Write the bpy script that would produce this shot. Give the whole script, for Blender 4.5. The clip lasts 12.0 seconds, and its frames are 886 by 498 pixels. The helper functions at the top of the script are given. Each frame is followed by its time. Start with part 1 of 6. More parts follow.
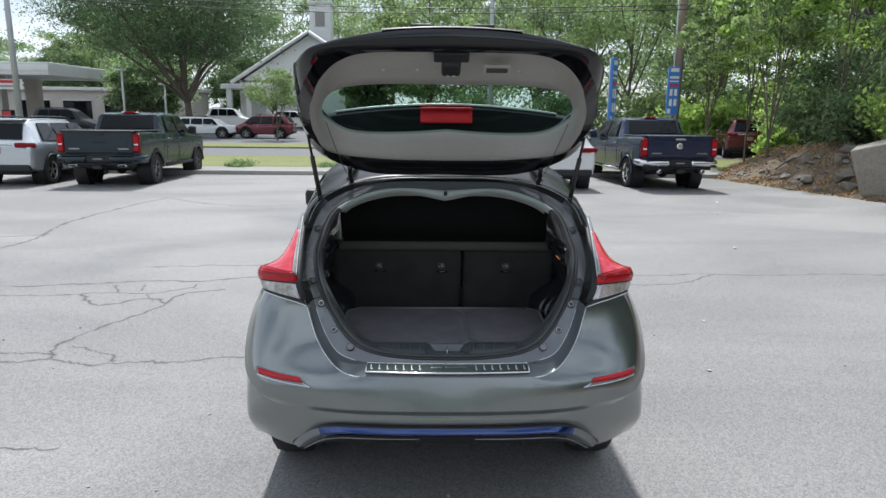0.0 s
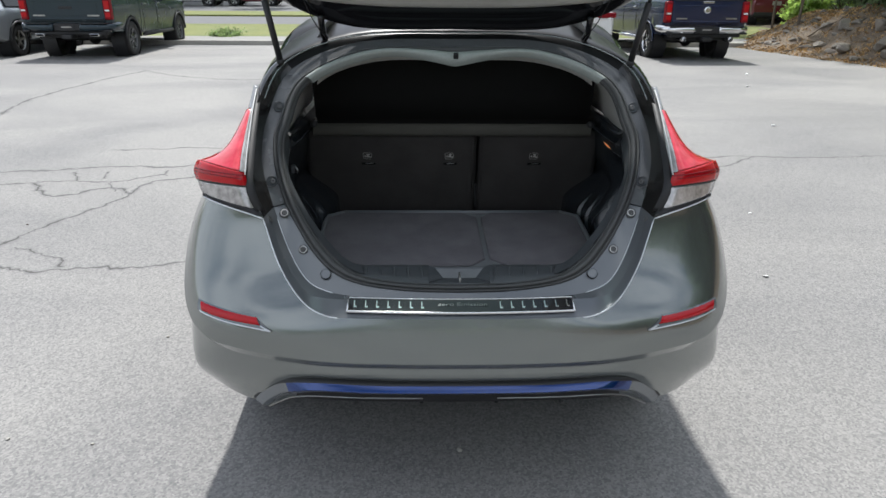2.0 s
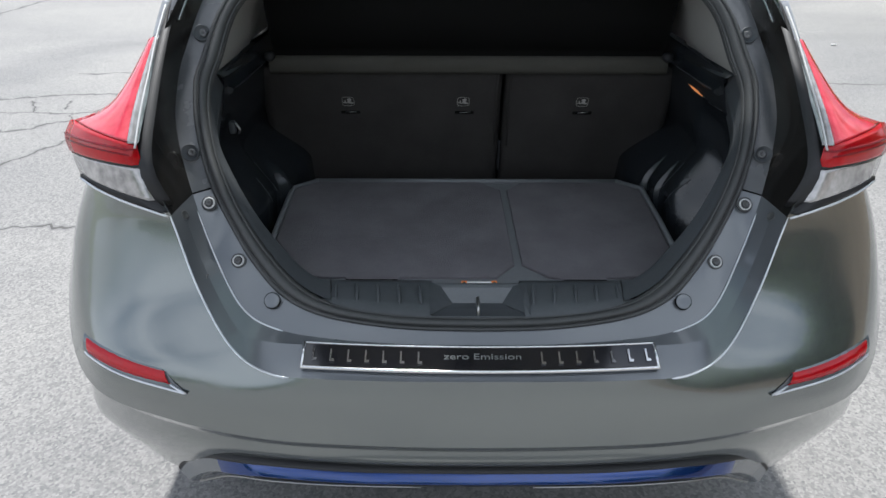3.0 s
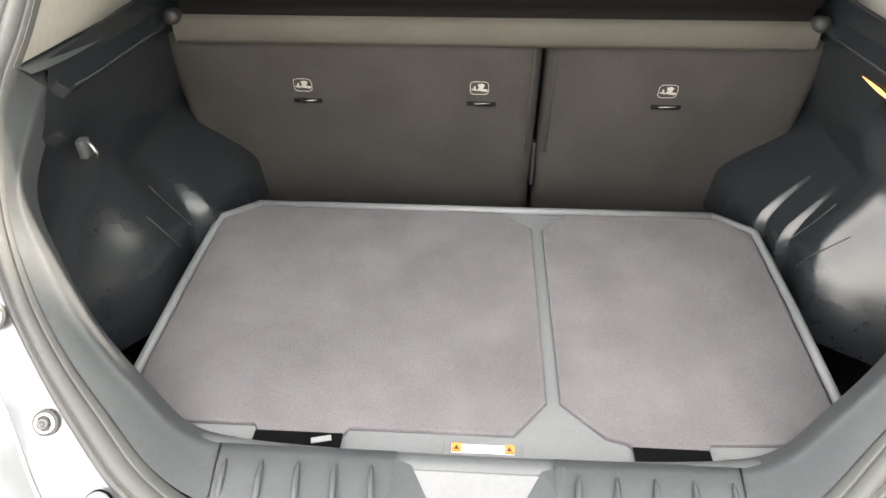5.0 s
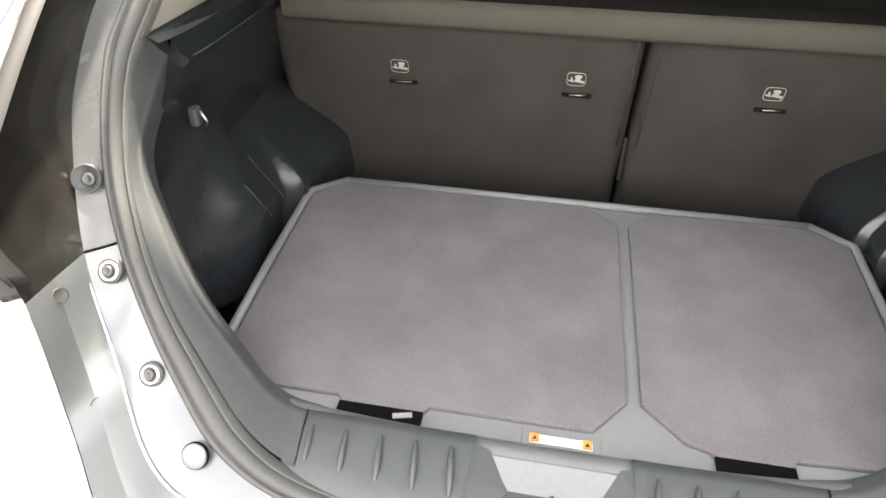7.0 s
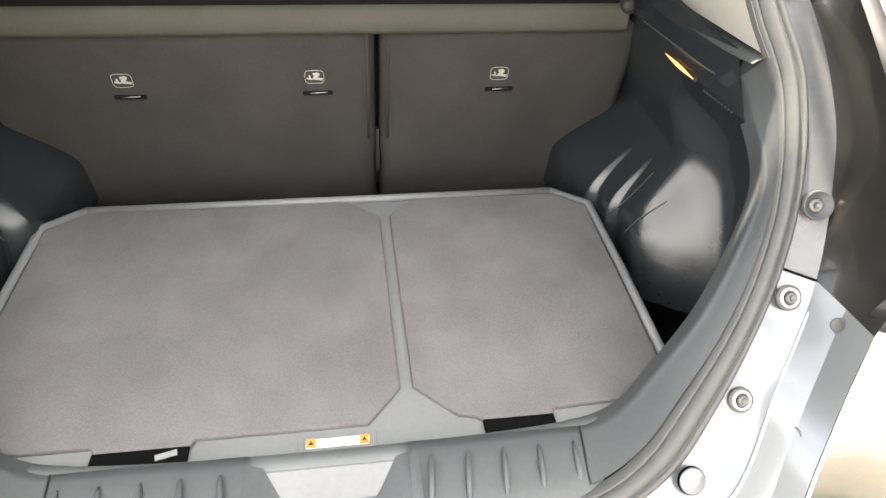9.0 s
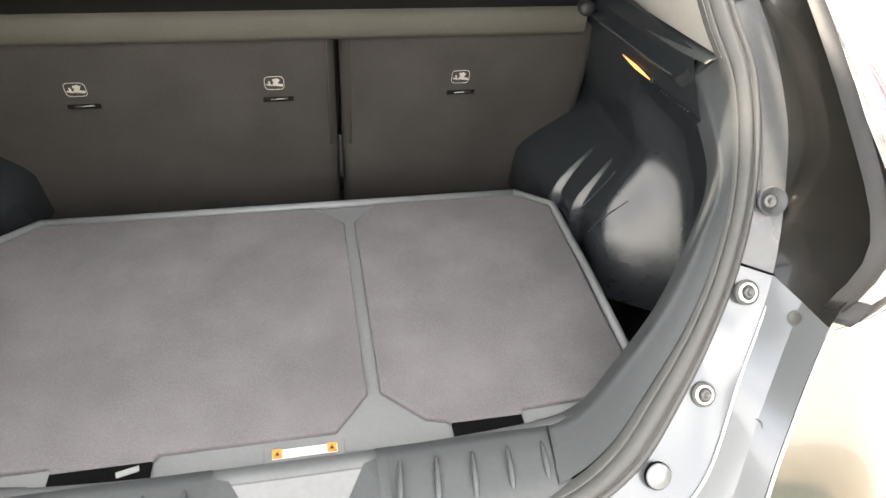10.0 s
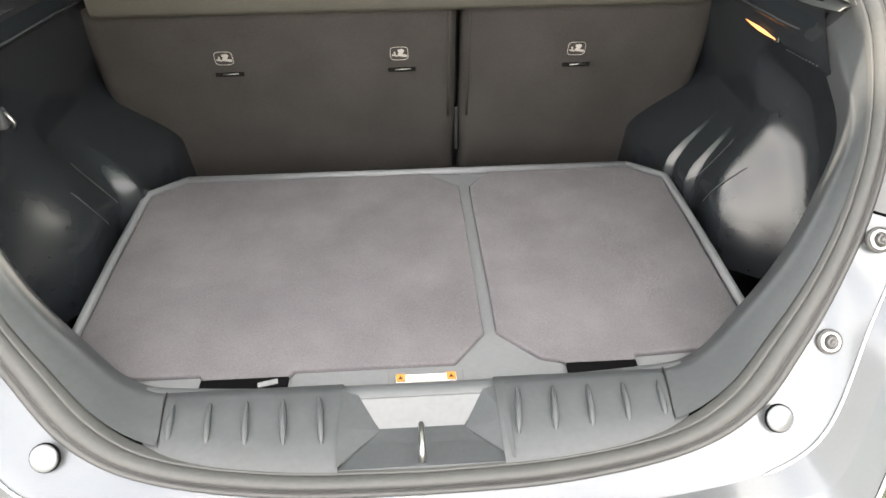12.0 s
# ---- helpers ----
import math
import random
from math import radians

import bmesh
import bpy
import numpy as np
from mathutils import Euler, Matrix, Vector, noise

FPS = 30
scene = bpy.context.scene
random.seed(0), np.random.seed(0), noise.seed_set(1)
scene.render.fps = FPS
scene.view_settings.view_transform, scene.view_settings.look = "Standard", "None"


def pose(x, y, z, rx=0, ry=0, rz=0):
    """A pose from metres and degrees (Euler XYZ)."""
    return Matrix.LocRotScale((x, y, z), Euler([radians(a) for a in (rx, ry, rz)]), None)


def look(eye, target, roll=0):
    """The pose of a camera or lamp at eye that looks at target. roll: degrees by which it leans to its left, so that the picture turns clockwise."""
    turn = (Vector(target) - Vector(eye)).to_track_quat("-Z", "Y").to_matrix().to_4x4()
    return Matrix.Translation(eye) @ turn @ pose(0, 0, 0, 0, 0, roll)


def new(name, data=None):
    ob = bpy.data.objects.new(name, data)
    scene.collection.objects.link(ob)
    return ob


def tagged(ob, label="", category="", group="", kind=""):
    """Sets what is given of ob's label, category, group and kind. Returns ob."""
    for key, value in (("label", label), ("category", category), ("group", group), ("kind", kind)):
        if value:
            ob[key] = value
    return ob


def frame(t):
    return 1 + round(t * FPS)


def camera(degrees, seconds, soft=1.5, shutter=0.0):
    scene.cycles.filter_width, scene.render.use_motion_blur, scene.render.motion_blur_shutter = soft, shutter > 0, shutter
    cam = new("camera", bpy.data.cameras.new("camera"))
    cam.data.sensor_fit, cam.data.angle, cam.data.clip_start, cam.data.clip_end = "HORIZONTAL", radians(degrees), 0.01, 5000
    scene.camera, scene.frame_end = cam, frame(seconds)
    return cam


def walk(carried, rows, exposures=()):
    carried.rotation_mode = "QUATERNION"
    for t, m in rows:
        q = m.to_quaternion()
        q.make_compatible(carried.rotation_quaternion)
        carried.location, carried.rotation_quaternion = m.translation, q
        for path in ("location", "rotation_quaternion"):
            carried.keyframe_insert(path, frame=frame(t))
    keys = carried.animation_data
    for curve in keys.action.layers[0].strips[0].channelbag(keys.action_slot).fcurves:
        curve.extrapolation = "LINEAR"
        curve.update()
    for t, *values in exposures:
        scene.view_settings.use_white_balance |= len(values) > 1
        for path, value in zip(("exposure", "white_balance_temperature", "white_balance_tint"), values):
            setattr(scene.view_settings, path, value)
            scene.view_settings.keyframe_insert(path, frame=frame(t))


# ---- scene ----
cam = camera(67.8, 12.0)
PATH = [
    (0, (-0.087, -2.53, 1.803), (-0.04, -0.572, 1.398), 0.6),
    (0.5, (-0.076, -2.499, 1.795), (-0.03, -0.551, 1.347), 0.6),
    (1, (-0.036, -2.377, 1.761), (0.01, -0.449, 1.232), 0.6),
    (1.5, (-0.08, -2.073, 1.713), (-0.034, -0.178, 1.075), 0.5),
    (2, (-0.094, -1.705, 1.667), (-0.053, 0.145, 0.907), 0.4),
    (2.5, (-0.047, -1.335, 1.627), (-0.028, 0.465, 0.755), 0.1),
    (3, (-0.073, -0.943, 1.559), (-0.07, 0.801, 0.58), 0.2),
    (3.2, (-0.07, -0.81, 1.552), (-0.071, 0.909, 0.528), 0.0),
    (4.8, (0.004, -0.236, 1.473), (-0.069, 1.389, 0.31), -0.1),
    (5, (-0.002, -0.232, 1.472), (-0.113, 1.385, 0.3), -0.5),
    (5.5, (-0.017, -0.237, 1.47), (-0.274, 1.36, 0.293), -1.7),
    (6, (-0.035, -0.244, 1.471), (-0.376, 1.333, 0.29), -1.7),
    (6.5, (-0.04, -0.247, 1.471), (-0.412, 1.319, 0.284), -1.6),
    (6.7, (-0.05, -0.242, 1.479), (-0.395, 1.316, 0.274), -0.9),
    (8.3, (0.012, -0.238, 1.48), (0.076, 1.358, 0.276), 1.5),
    (8.5, (0.02, -0.235, 1.479), (0.154, 1.358, 0.276), 2.0),
    (9, (0.045, -0.231, 1.477), (0.309, 1.345, 0.275), 2.6),
    (9.5, (0.055, -0.231, 1.477), (0.377, 1.338, 0.279), 2.8),
    (10, (0.054, -0.231, 1.476), (0.407, 1.338, 0.287), 3.0),
    (10.5, (0.02, -0.226, 1.467), (0.287, 1.38, 0.305), 2.6),
    (11, (-0.011, -0.226, 1.463), (0.054, 1.403, 0.304), -0.1),
    (11.5, (-0.019, -0.23, 1.447), (0.047, 1.379, 0.261), -1.3),
    (12, (0.001, -0.317, 1.42), (0.089, 1.313, 0.264), -0.6),
]
walk(cam, [(t, look(eye, target, roll)) for t, eye, target, roll in PATH],
     exposures=[(0, 0.07, 5900, 9), (1.2, 0.07, 5950, 9), (2.4, 0.25, 6100, 9), (3.2, 0.5, 5950, 9), (4.8, 3.35, 7500, 12), (6.7, 3.0, 7500, 12), (8.3, 3.28, 7500, 12), (9.5, 3.05, 7500, 12), (10.0, 2.98, 7500, 12), (10.8, 3.3, 7500, 12), (11.5, 3.4, 7500, 12), (12, 3.1, 7500, 12)])

# ---- light ----
world = bpy.data.worlds.new("sky")
scene.world = world
world.use_nodes = True
wn, wl = world.node_tree.nodes, world.node_tree.links
SUN_UP, SUN_AZ = 57.0, -6.0      # degrees above the horizon; clockwise from straight ahead (+y)
sky = wn.new("ShaderNodeTexSky")
sky.sky_type, sky.sun_disc = "NISHITA", False
sky.sun_elevation, sky.sun_rotation = radians(SUN_UP), radians(SUN_AZ)
sky.air_density, sky.dust_density = 1.0, 1.5
wtc = wn.new("ShaderNodeTexCoord")
wmap = wn.new("ShaderNodeMapping")
wmap.inputs["Scale"].default_value = (1.0, 1.0, 2.6)
cloud = wn.new("ShaderNodeTexNoise")
cloud.inputs["Scale"].default_value, cloud.inputs["Detail"].default_value = 2.6, 7.0
cramp = wn.new("ShaderNodeValToRGB")
cramp.color_ramp.elements[0].position, cramp.color_ramp.elements[1].position = 0.34, 0.58
cmix = wn.new("ShaderNodeMixRGB")
cmix.inputs["Color2"].default_value = (11.0, 11.2, 11.6, 1)
wl.new(wtc.outputs["Generated"], wmap.inputs["Vector"])
wl.new(wmap.outputs["Vector"], cloud.inputs["Vector"])
wl.new(cloud.outputs["Fac"], cramp.inputs["Fac"])
wl.new(cramp.outputs["Color"], cmix.inputs["Fac"])
wl.new(sky.outputs["Color"], cmix.inputs["Color1"])
bg = wn["Background"]
wl.new(cmix.outputs["Color"], bg.inputs["Color"])
bg.inputs["Strength"].default_value = 0.10
sun_data = bpy.data.lights.new("sun", "SUN")
sun_data.energy, sun_data.angle, sun_data.color = 4.8, radians(2.5), (1.0, 0.945, 0.87)
sun = new("sun", sun_data)
_el, _az = radians(SUN_UP), radians(SUN_AZ)
sun.matrix_world = look((math.sin(_az) * math.cos(_el) * 60, math.cos(_az) * math.cos(_el) * 60, math.sin(_el) * 60), (0, 0, 0))


# ---- materials ----
def mat(name, col, rough=0.5, metal=0.0, var=0.15, scale=6.0, bump=0.0, bscale=150.0, coat=0.0, col2=None, fine=None, alpha=None, island=0.0, spec=0.5, bdist=0.002, rvar=0.1):
    """A procedural surface: a colour that varies at two scales, relief and uneven gloss."""
    m = bpy.data.materials.new(name)
    m.use_nodes = True
    n, l = m.node_tree.nodes, m.node_tree.links
    p = n["Principled BSDF"]
    tc = n.new("ShaderNodeTexCoord")
    big, small = n.new("ShaderNodeTexNoise"), n.new("ShaderNodeTexNoise")
    big.inputs["Scale"].default_value, big.inputs["Detail"].default_value = scale, 5.0
    small.inputs["Scale"].default_value, small.inputs["Detail"].default_value = fine or scale * 14, 3.0
    l.new(tc.outputs["Object"], big.inputs["Vector"])
    l.new(tc.outputs["Object"], small.inputs["Vector"])
    add = n.new("ShaderNodeMath")
    add.operation = "MULTIPLY_ADD"
    add.inputs[1].default_value, add.inputs[2].default_value = 0.5, 0.25
    mixv = n.new("ShaderNodeMath")
    mixv.operation = "ADD"
    half = n.new("ShaderNodeMath")
    half.operation = "MULTIPLY"
    half.inputs[1].default_value = 0.5
    l.new(small.outputs["Fac"], half.inputs[0])
    l.new(big.outputs["Fac"], add.inputs[0])
    l.new(add.outputs[0], mixv.inputs[0])
    l.new(half.outputs[0], mixv.inputs[1])
    ramp = n.new("ShaderNodeValToRGB")
    ramp.color_ramp.elements[0].position, ramp.color_ramp.elements[1].position = 0.55, 0.95
    c = Vector(col)
    a, b = (c * (1 - var), Vector(col2) if col2 else c * (1 + var))
    ramp.color_ramp.elements[0].color, ramp.color_ramp.elements[1].color = (*a, 1), (*b, 1)
    l.new(mixv.outputs[0], ramp.inputs["Fac"])
    out = ramp.outputs["Color"]
    if island:
        geo = n.new("ShaderNodeNewGeometry")
        hsv = n.new("ShaderNodeHueSaturation")
        rng = n.new("ShaderNodeMapRange")
        rng.inputs["To Min"].default_value, rng.inputs["To Max"].default_value = 1 - island, 1 + island
        l.new(geo.outputs["Random Per Island"], rng.inputs["Value"])
        l.new(rng.outputs["Result"], hsv.inputs["Value"])
        l.new(out, hsv.inputs["Color"])
        out = hsv.outputs["Color"]
    l.new(out, p.inputs["Base Color"])
    rr = n.new("ShaderNodeMapRange")
    rr.inputs["To Min"].default_value, rr.inputs["To Max"].default_value = max(0.02, rough * (1 - rvar * 2)), min(1, rough * (1 + rvar * 2))
    l.new(big.outputs["Fac"], rr.inputs["Value"])
    l.new(rr.outputs["Result"], p.inputs["Roughness"])
    p.inputs["Metallic"].default_value = metal
    p.inputs["Coat Weight"].default_value = coat
    p.inputs["Coat Roughness"].default_value = 0.04
    p.inputs["Specular IOR Level"].default_value = spec
    if bump:
        bt, bb = n.new("ShaderNodeTexNoise"), n.new("ShaderNodeBump")
        bt.inputs["Scale"].default_value, bt.inputs["Detail"].default_value = bscale, 4.0
        bb.inputs["Strength"].default_value, bb.inputs["Distance"].default_value = bump, bdist
        l.new(tc.outputs["Object"], bt.inputs["Vector"])
        l.new(bt.outputs["Fac"], bb.inputs["Height"])
        l.new(bb.outputs["Normal"], p.inputs["Normal"])
    return m


def glass_mat(name, tint, gloss=0.08):
    m = bpy.data.materials.new(name)
    m.use_nodes = True
    n, l = m.node_tree.nodes, m.node_tree.links
    n.remove(n["Principled BSDF"])
    tr, gl, mx = (n.new("ShaderNode" + k) for k in ("BsdfTransparent", "BsdfGlossy", "MixShader"))
    tr.inputs["Color"].default_value = (*tint, 1)
    gl.inputs["Roughness"].default_value = 0.02
    mx.inputs[0].default_value = gloss
    l.new(tr.outputs[0], mx.inputs[1])
    l.new(gl.outputs[0], mx.inputs[2])
    l.new(mx.outputs[0], n["Material Output"].inputs["Surface"])
    return m


def leaf_mat(name, col, island=0.35, trans=0.35):
    m = mat(name, col, 0.55, 0, 0.25, 0.6, island=island, spec=0.3)
    n, l = m.node_tree.nodes, m.node_tree.links
    p = n["Principled BSDF"]
    t, mx = n.new("ShaderNodeBsdfTranslucent"), n.new("ShaderNodeMixShader")
    src = p.inputs["Base Color"].links[0].from_socket
    br = n.new("ShaderNodeMixRGB")
    br.blend_type = "MULTIPLY"
    br.inputs["Fac"].default_value = 1.0
    br.inputs["Color2"].default_value = (1.7, 1.8, 1.2, 1)
    l.new(src, br.inputs["Color1"])
    l.new(br.outputs[0], t.inputs["Color"])
    mx.inputs[0].default_value = trans
    l.new(p.outputs[0], mx.inputs[1])
    l.new(t.outputs[0], mx.inputs[2])
    l.new(mx.outputs[0], n["Material Output"].inputs["Surface"])
    return m


def glow_mat(name, col, power):
    m = mat(name, col, 0.4)
    p = m.node_tree.nodes["Principled BSDF"]
    p.inputs["Emission Color"].default_value, p.inputs["Emission Strength"].default_value = (*col, 1), power
    return m


PAINT = mat("gunmetal_paint", (0.195, 0.211, 0.207), 0.22, 0.8, 0.05, 3, 0.05, 900, 1.0, fine=700, bdist=0.0003)
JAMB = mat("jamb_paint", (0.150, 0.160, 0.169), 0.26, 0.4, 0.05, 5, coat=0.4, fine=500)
GLOSSBLACK = mat("dusty_gloss_black", (0.009, 0.0088, 0.0085), 0.22, 0, 0.25, 7, col2=(0.016, 0.0148, 0.0132), coat=0.4, rvar=0.2, fine=40)
GATEBLACK = mat("gate_black_paint", (0.005, 0.005, 0.006), 0.07, 0, 0.3, 8, coat=0.0, spec=0.5, rvar=0.05)
PILLAR = mat("satin_grey_plastic", (0.100, 0.103, 0.107), 0.26, 0.15, 0.10, 8, 0.06, 900)
RUBBER = mat("seal_rubber", (0.050, 0.051, 0.050), 0.5, 0, 0.15, 12, 0.06, 600)
TRIM = mat("charcoal_trim_plastic", (0.054, 0.059, 0.063), 0.50, 0, 0.15, 9, 0.25, 1400, bdist=0.0006)
SIDEP = mat("side_trim_plastic", (0.015, 0.018, 0.021), 0.23, 0, 0.06, 3, 0.03, 1400, spec=0.62, bdist=0.0003, rvar=0.04)
FRAMEP = mat("floor_frame_plastic", (0.135, 0.140, 0.146), 0.5, 0, 0.1, 9, 0.2, 1400, bdist=0.0005)
CARPET = mat("cargo_carpet", (0.146, 0.138, 0.146), 0.95, 0, 0.26, 11, 0.9, 900, fine=420, spec=0.15, bdist=0.003)
SEATCLOTH = mat("seat_back_felt", (0.047, 0.0438, 0.0412), 0.95, 0, 0.30, 9, 0.8, 1000, fine=500, spec=0.10, bdist=0.003)
SHELFCLOTH = mat("shelf_felt", (0.074, 0.071, 0.060), 0.92, 0, 0.2, 6, 0.8, 1000, fine=500, spec=0.15, bdist=0.003)
# the shelf felt again, with the car's inner shade put into its colour
SHELFSHADE = mat("shaded_shelf_felt", (0.008, 0.008, 0.0075), 0.95, 0, 0.2, 6, 0.8, 1000, fine=500, spec=0.1, bdist=0.003)
BEIGE = mat("pale_grey_trim", (0.40, 0.392, 0.362), 0.6, 0, 0.07, 6, 0.2, 900, bdist=0.0006)
LINING = mat("warm_grey_lining", (0.325, 0.316, 0.288), 0.6, 0, 0.08, 6, 0.2, 900, bdist=0.0006)
REDLENS = mat("red_lens", (0.50, 0.005, 0.014), 0.12, 0, 0.12, 9, col2=(0.74, 0.07, 0.10), coat=0.6, fine=30)
# pale colour for tubes that paint highlights along edges
GLINT = mat("painted_edge_glint", (0.62, 0.64, 0.66), 0.2, 0.5, 0.05, 20, coat=0.5)
# the frame plastic again, darkened to offset light on the tilted lip
LIPM = mat("frame_plastic_shaded", (0.085, 0.090, 0.095), 0.5, 0, 0.1, 9, 0.2, 1400, bdist=0.0005)
REDDARK = mat("deep_red_lens", (0.40, 0.003, 0.008), 0.16, 0, 0.15, 10, spec=0.35, coat=0.15)
CLEARLENS = mat("clear_lens", (0.40, 0.385, 0.375), 0.12, 0.35, 0.5, 14, coat=1.0, fine=60)
CHROME = mat("chrome", (0.72, 0.72, 0.72), 0.12, 1.0, 0.05)
STEEL = mat("brushed_steel", (0.38, 0.38, 0.37), 0.32, 1.0, 0.1)
LAMPRED = mat("vehicle_lamp_red", (0.19, 0.004, 0.010), 0.25, 0, 0.2, 10, spec=0.25)
WASHER = mat("pale_zinc_and_glint", (0.56, 0.56, 0.55), 0.3, 0.1, 0.1, 40)
SCREWM = mat("dull_zinc", (0.11, 0.11, 0.11), 0.4, 0.6, 0.2, 40)
BLUE = mat("blue_gloss_plastic", (0.006, 0.034, 0.165), 0.12, 0.6, 0.15, 8, coat=1.0)
BLACKP = mat("black_plastic", (0.012, 0.012, 0.013), 0.55, 0, 0.3, 10, 0.15, 500)
TYRE = mat("tyre_rubber", (0.016, 0.016, 0.016), 0.8, 0, 0.3, 12, 0.3, 120)
PLATE = mat("sill_plate_black", (0.008, 0.008, 0.010), 0.12, 0, 0.2, 9, coat=0.6)
SMOKEP = mat("smoky_lens", (0.30, 0.31, 0.32), 0.1, 0.2, 0.2, 9, coat=1.0)
HEADER = mat("header_grey_green", (0.27, 0.295, 0.275), 0.5, 0, 0.1, 9, 0.1, 600)
CLEARG = glass_mat("green_tinted_glass", (0.54, 0.69, 0.62), 0.04)
DARKG = mat("privacy_glass", (0.005, 0.007, 0.008), 0.05, 0, 0.3, 2, spec=0.22)
BRAKELENS = mat("bright_red_lens", (0.90, 0.018, 0.034), 0.3, 0, 0.12, 16, spec=0.3)
# spoiler black again, made matt so its underside reads as shaded
SHADEBLACK = mat("shaded_matt_black", (0.006, 0.0065, 0.0065), 0.7, 0, 0.3, 10, spec=0.12)
# close to the gate's black, but rougher and less specular
ROOFBLACK = mat("dull_black_roof", (0.006, 0.006, 0.0065), 0.32, 0, 0.3, 6, spec=0.16)
# flat black that paints the shade in gaps and holes
GAPSHADE = mat("gap_shade_black", (0.003, 0.003, 0.0035), 0.9, 0, 0.3, 10, spec=0.05)
WHITEP = mat("white_ink", (0.78, 0.77, 0.74), 0.55, 0, 0.05)
GREYINK = mat("grey_ink", (0.30, 0.285, 0.26), 0.6, 0, 0.1)
ORANGE = mat("orange_ink", (0.85, 0.22, 0.04), 0.5, 0, 0.05)
LAMPON = glow_mat("cargo_lamp_glow", (1.0, 0.36, 0.12), 0.30)


# ---- building helpers ----
def bm_of(verts, faces, smooth=True):
    bm = bmesh.new()
    vs = [bm.verts.new(v) for v in verts]
    for f in faces:
        try:
            bm.faces.new([vs[i] for i in f]).smooth = smooth
        except ValueError:
            pass
    return bm


def part(name, bm, material, parent=None, label="", recalc=True):
    """Links a bmesh as one mesh object under a thing or a part."""
    if recalc:
        bmesh.ops.recalc_face_normals(bm, faces=bm.faces[:])
    me = bpy.data.meshes.new(name)
    bm.to_mesh(me)
    bm.free()
    me.materials.append(material)
    ob = new(name, me)
    if parent is not None:
        ob.parent = parent
        ob.matrix_parent_inverse = Matrix()
    if label:
        tagged(ob, label)
    return ob


def thing(name, label, category, group="", kind="", at=None):
    ob = new(name)
    ob.empty_display_size = 0.2
    if at is not None:
        ob.matrix_basis = at
    return tagged(ob, label, category, group, kind)


def box(bm, c, s, turn=None, bevel=0.0, smooth=False):
    m = Matrix.Translation(c) @ (turn.to_4x4() if turn is not None else Matrix()) @ Matrix.Diagonal((*s, 1))
    got = bmesh.ops.create_cube(bm, size=1.0, matrix=m)["verts"]
    if bevel:
        edges = list({e for v in got for e in v.link_edges})
        bmesh.ops.bevel(bm, geom=edges, offset=bevel, segments=2, affect="EDGES", profile=0.5)
    return bm


def boxed(c, s, turn=None, bevel=0.0):
    return box(bmesh.new(), c, s, turn, bevel)


def spin(profile, centre, axis, n=24, closed=False):
    """Turns a profile of (radius, height) round an axis through centre."""
    q = Vector((0, 0, 1)).rotation_difference(Vector(axis).normalized()).to_matrix()
    verts, faces = [], []
    for r, h in profile:
        for i in range(n):
            a = 2 * math.pi * i / n
            verts.append(Vector(centre) + q @ Vector((r * math.cos(a), r * math.sin(a), h)))
    rows = len(profile)
    for j in range(rows - 1 + (1 if closed else 0)):
        for i in range(n):
            a, b = j * n + i, j * n + (i + 1) % n
            c, d = ((j + 1) % rows) * n + (i + 1) % n, ((j + 1) % rows) * n + i
            faces.append((a, b, c, d))
    return bm_of(verts, faces)


def tube(path, radius, n=8, cap=True):
    """A round bar along a path; radius may be a list."""
    pts = [Vector(p) for p in path]
    radii = radius if isinstance(radius, (list, tuple)) else [radius] * len(pts)
    verts, faces = [], []
    side = None
    for i, p in enumerate(pts):
        d = (pts[min(i + 1, len(pts) - 1)] - pts[max(i - 1, 0)]).normalized()
        if side is None:
            side = d.cross(Vector((0.31, 0.2, 0.93))).normalized()
            if side.length < 0.1:
                side = d.cross(Vector((1, 0, 0))).normalized()
        side = (side - d * side.dot(d)).normalized()
        up = d.cross(side)
        for k in range(n):
            a = 2 * math.pi * k / n
            verts.append(p + radii[i] * (math.cos(a) * side + math.sin(a) * up))
    for i in range(len(pts) - 1):
        for k in range(n):
            faces.append((i * n + k, i * n + (k + 1) % n, (i + 1) * n + (k + 1) % n, (i + 1) * n + k))
    if cap:
        faces += [tuple(range(n))[::-1], tuple(range((len(pts) - 1) * n, len(pts) * n))]
    return bm_of(verts, faces)


def spline(pts, n):
    """A smooth curve through the points, n steps between two of them."""
    p = [Vector(v) for v in pts]
    out = []
    for i in range(len(p) - 1):
        a, b, c, d = p[max(i - 1, 0)], p[i], p[i + 1], p[min(i + 2, len(p) - 1)]
        for j in range(n):
            t = j / n
            out.append(0.5 * (2 * b + (c - a) * t + (2 * a - 5 * b + 4 * c - d) * t * t + (3 * b - a - 3 * c + d) * t ** 3))
    return out + [p[-1]]


def grid(rows, closed=False, bm=None, smooth=True):
    n = len(rows[0])
    verts = [v for r in rows for v in r]
    faces = []
    for j in range(len(rows) - 1):
        for i in range(n if closed else n - 1):
            faces.append((j * n + i, j * n + (i + 1) % n, (j + 1) * n + (i + 1) % n, (j + 1) * n + i))
    if bm is None:
        return bm_of(verts, faces, smooth)
    vs = [bm.verts.new(v) for v in verts]
    for f in faces:
        bm.faces.new([vs[i] for i in f]).smooth = smooth
    return bm


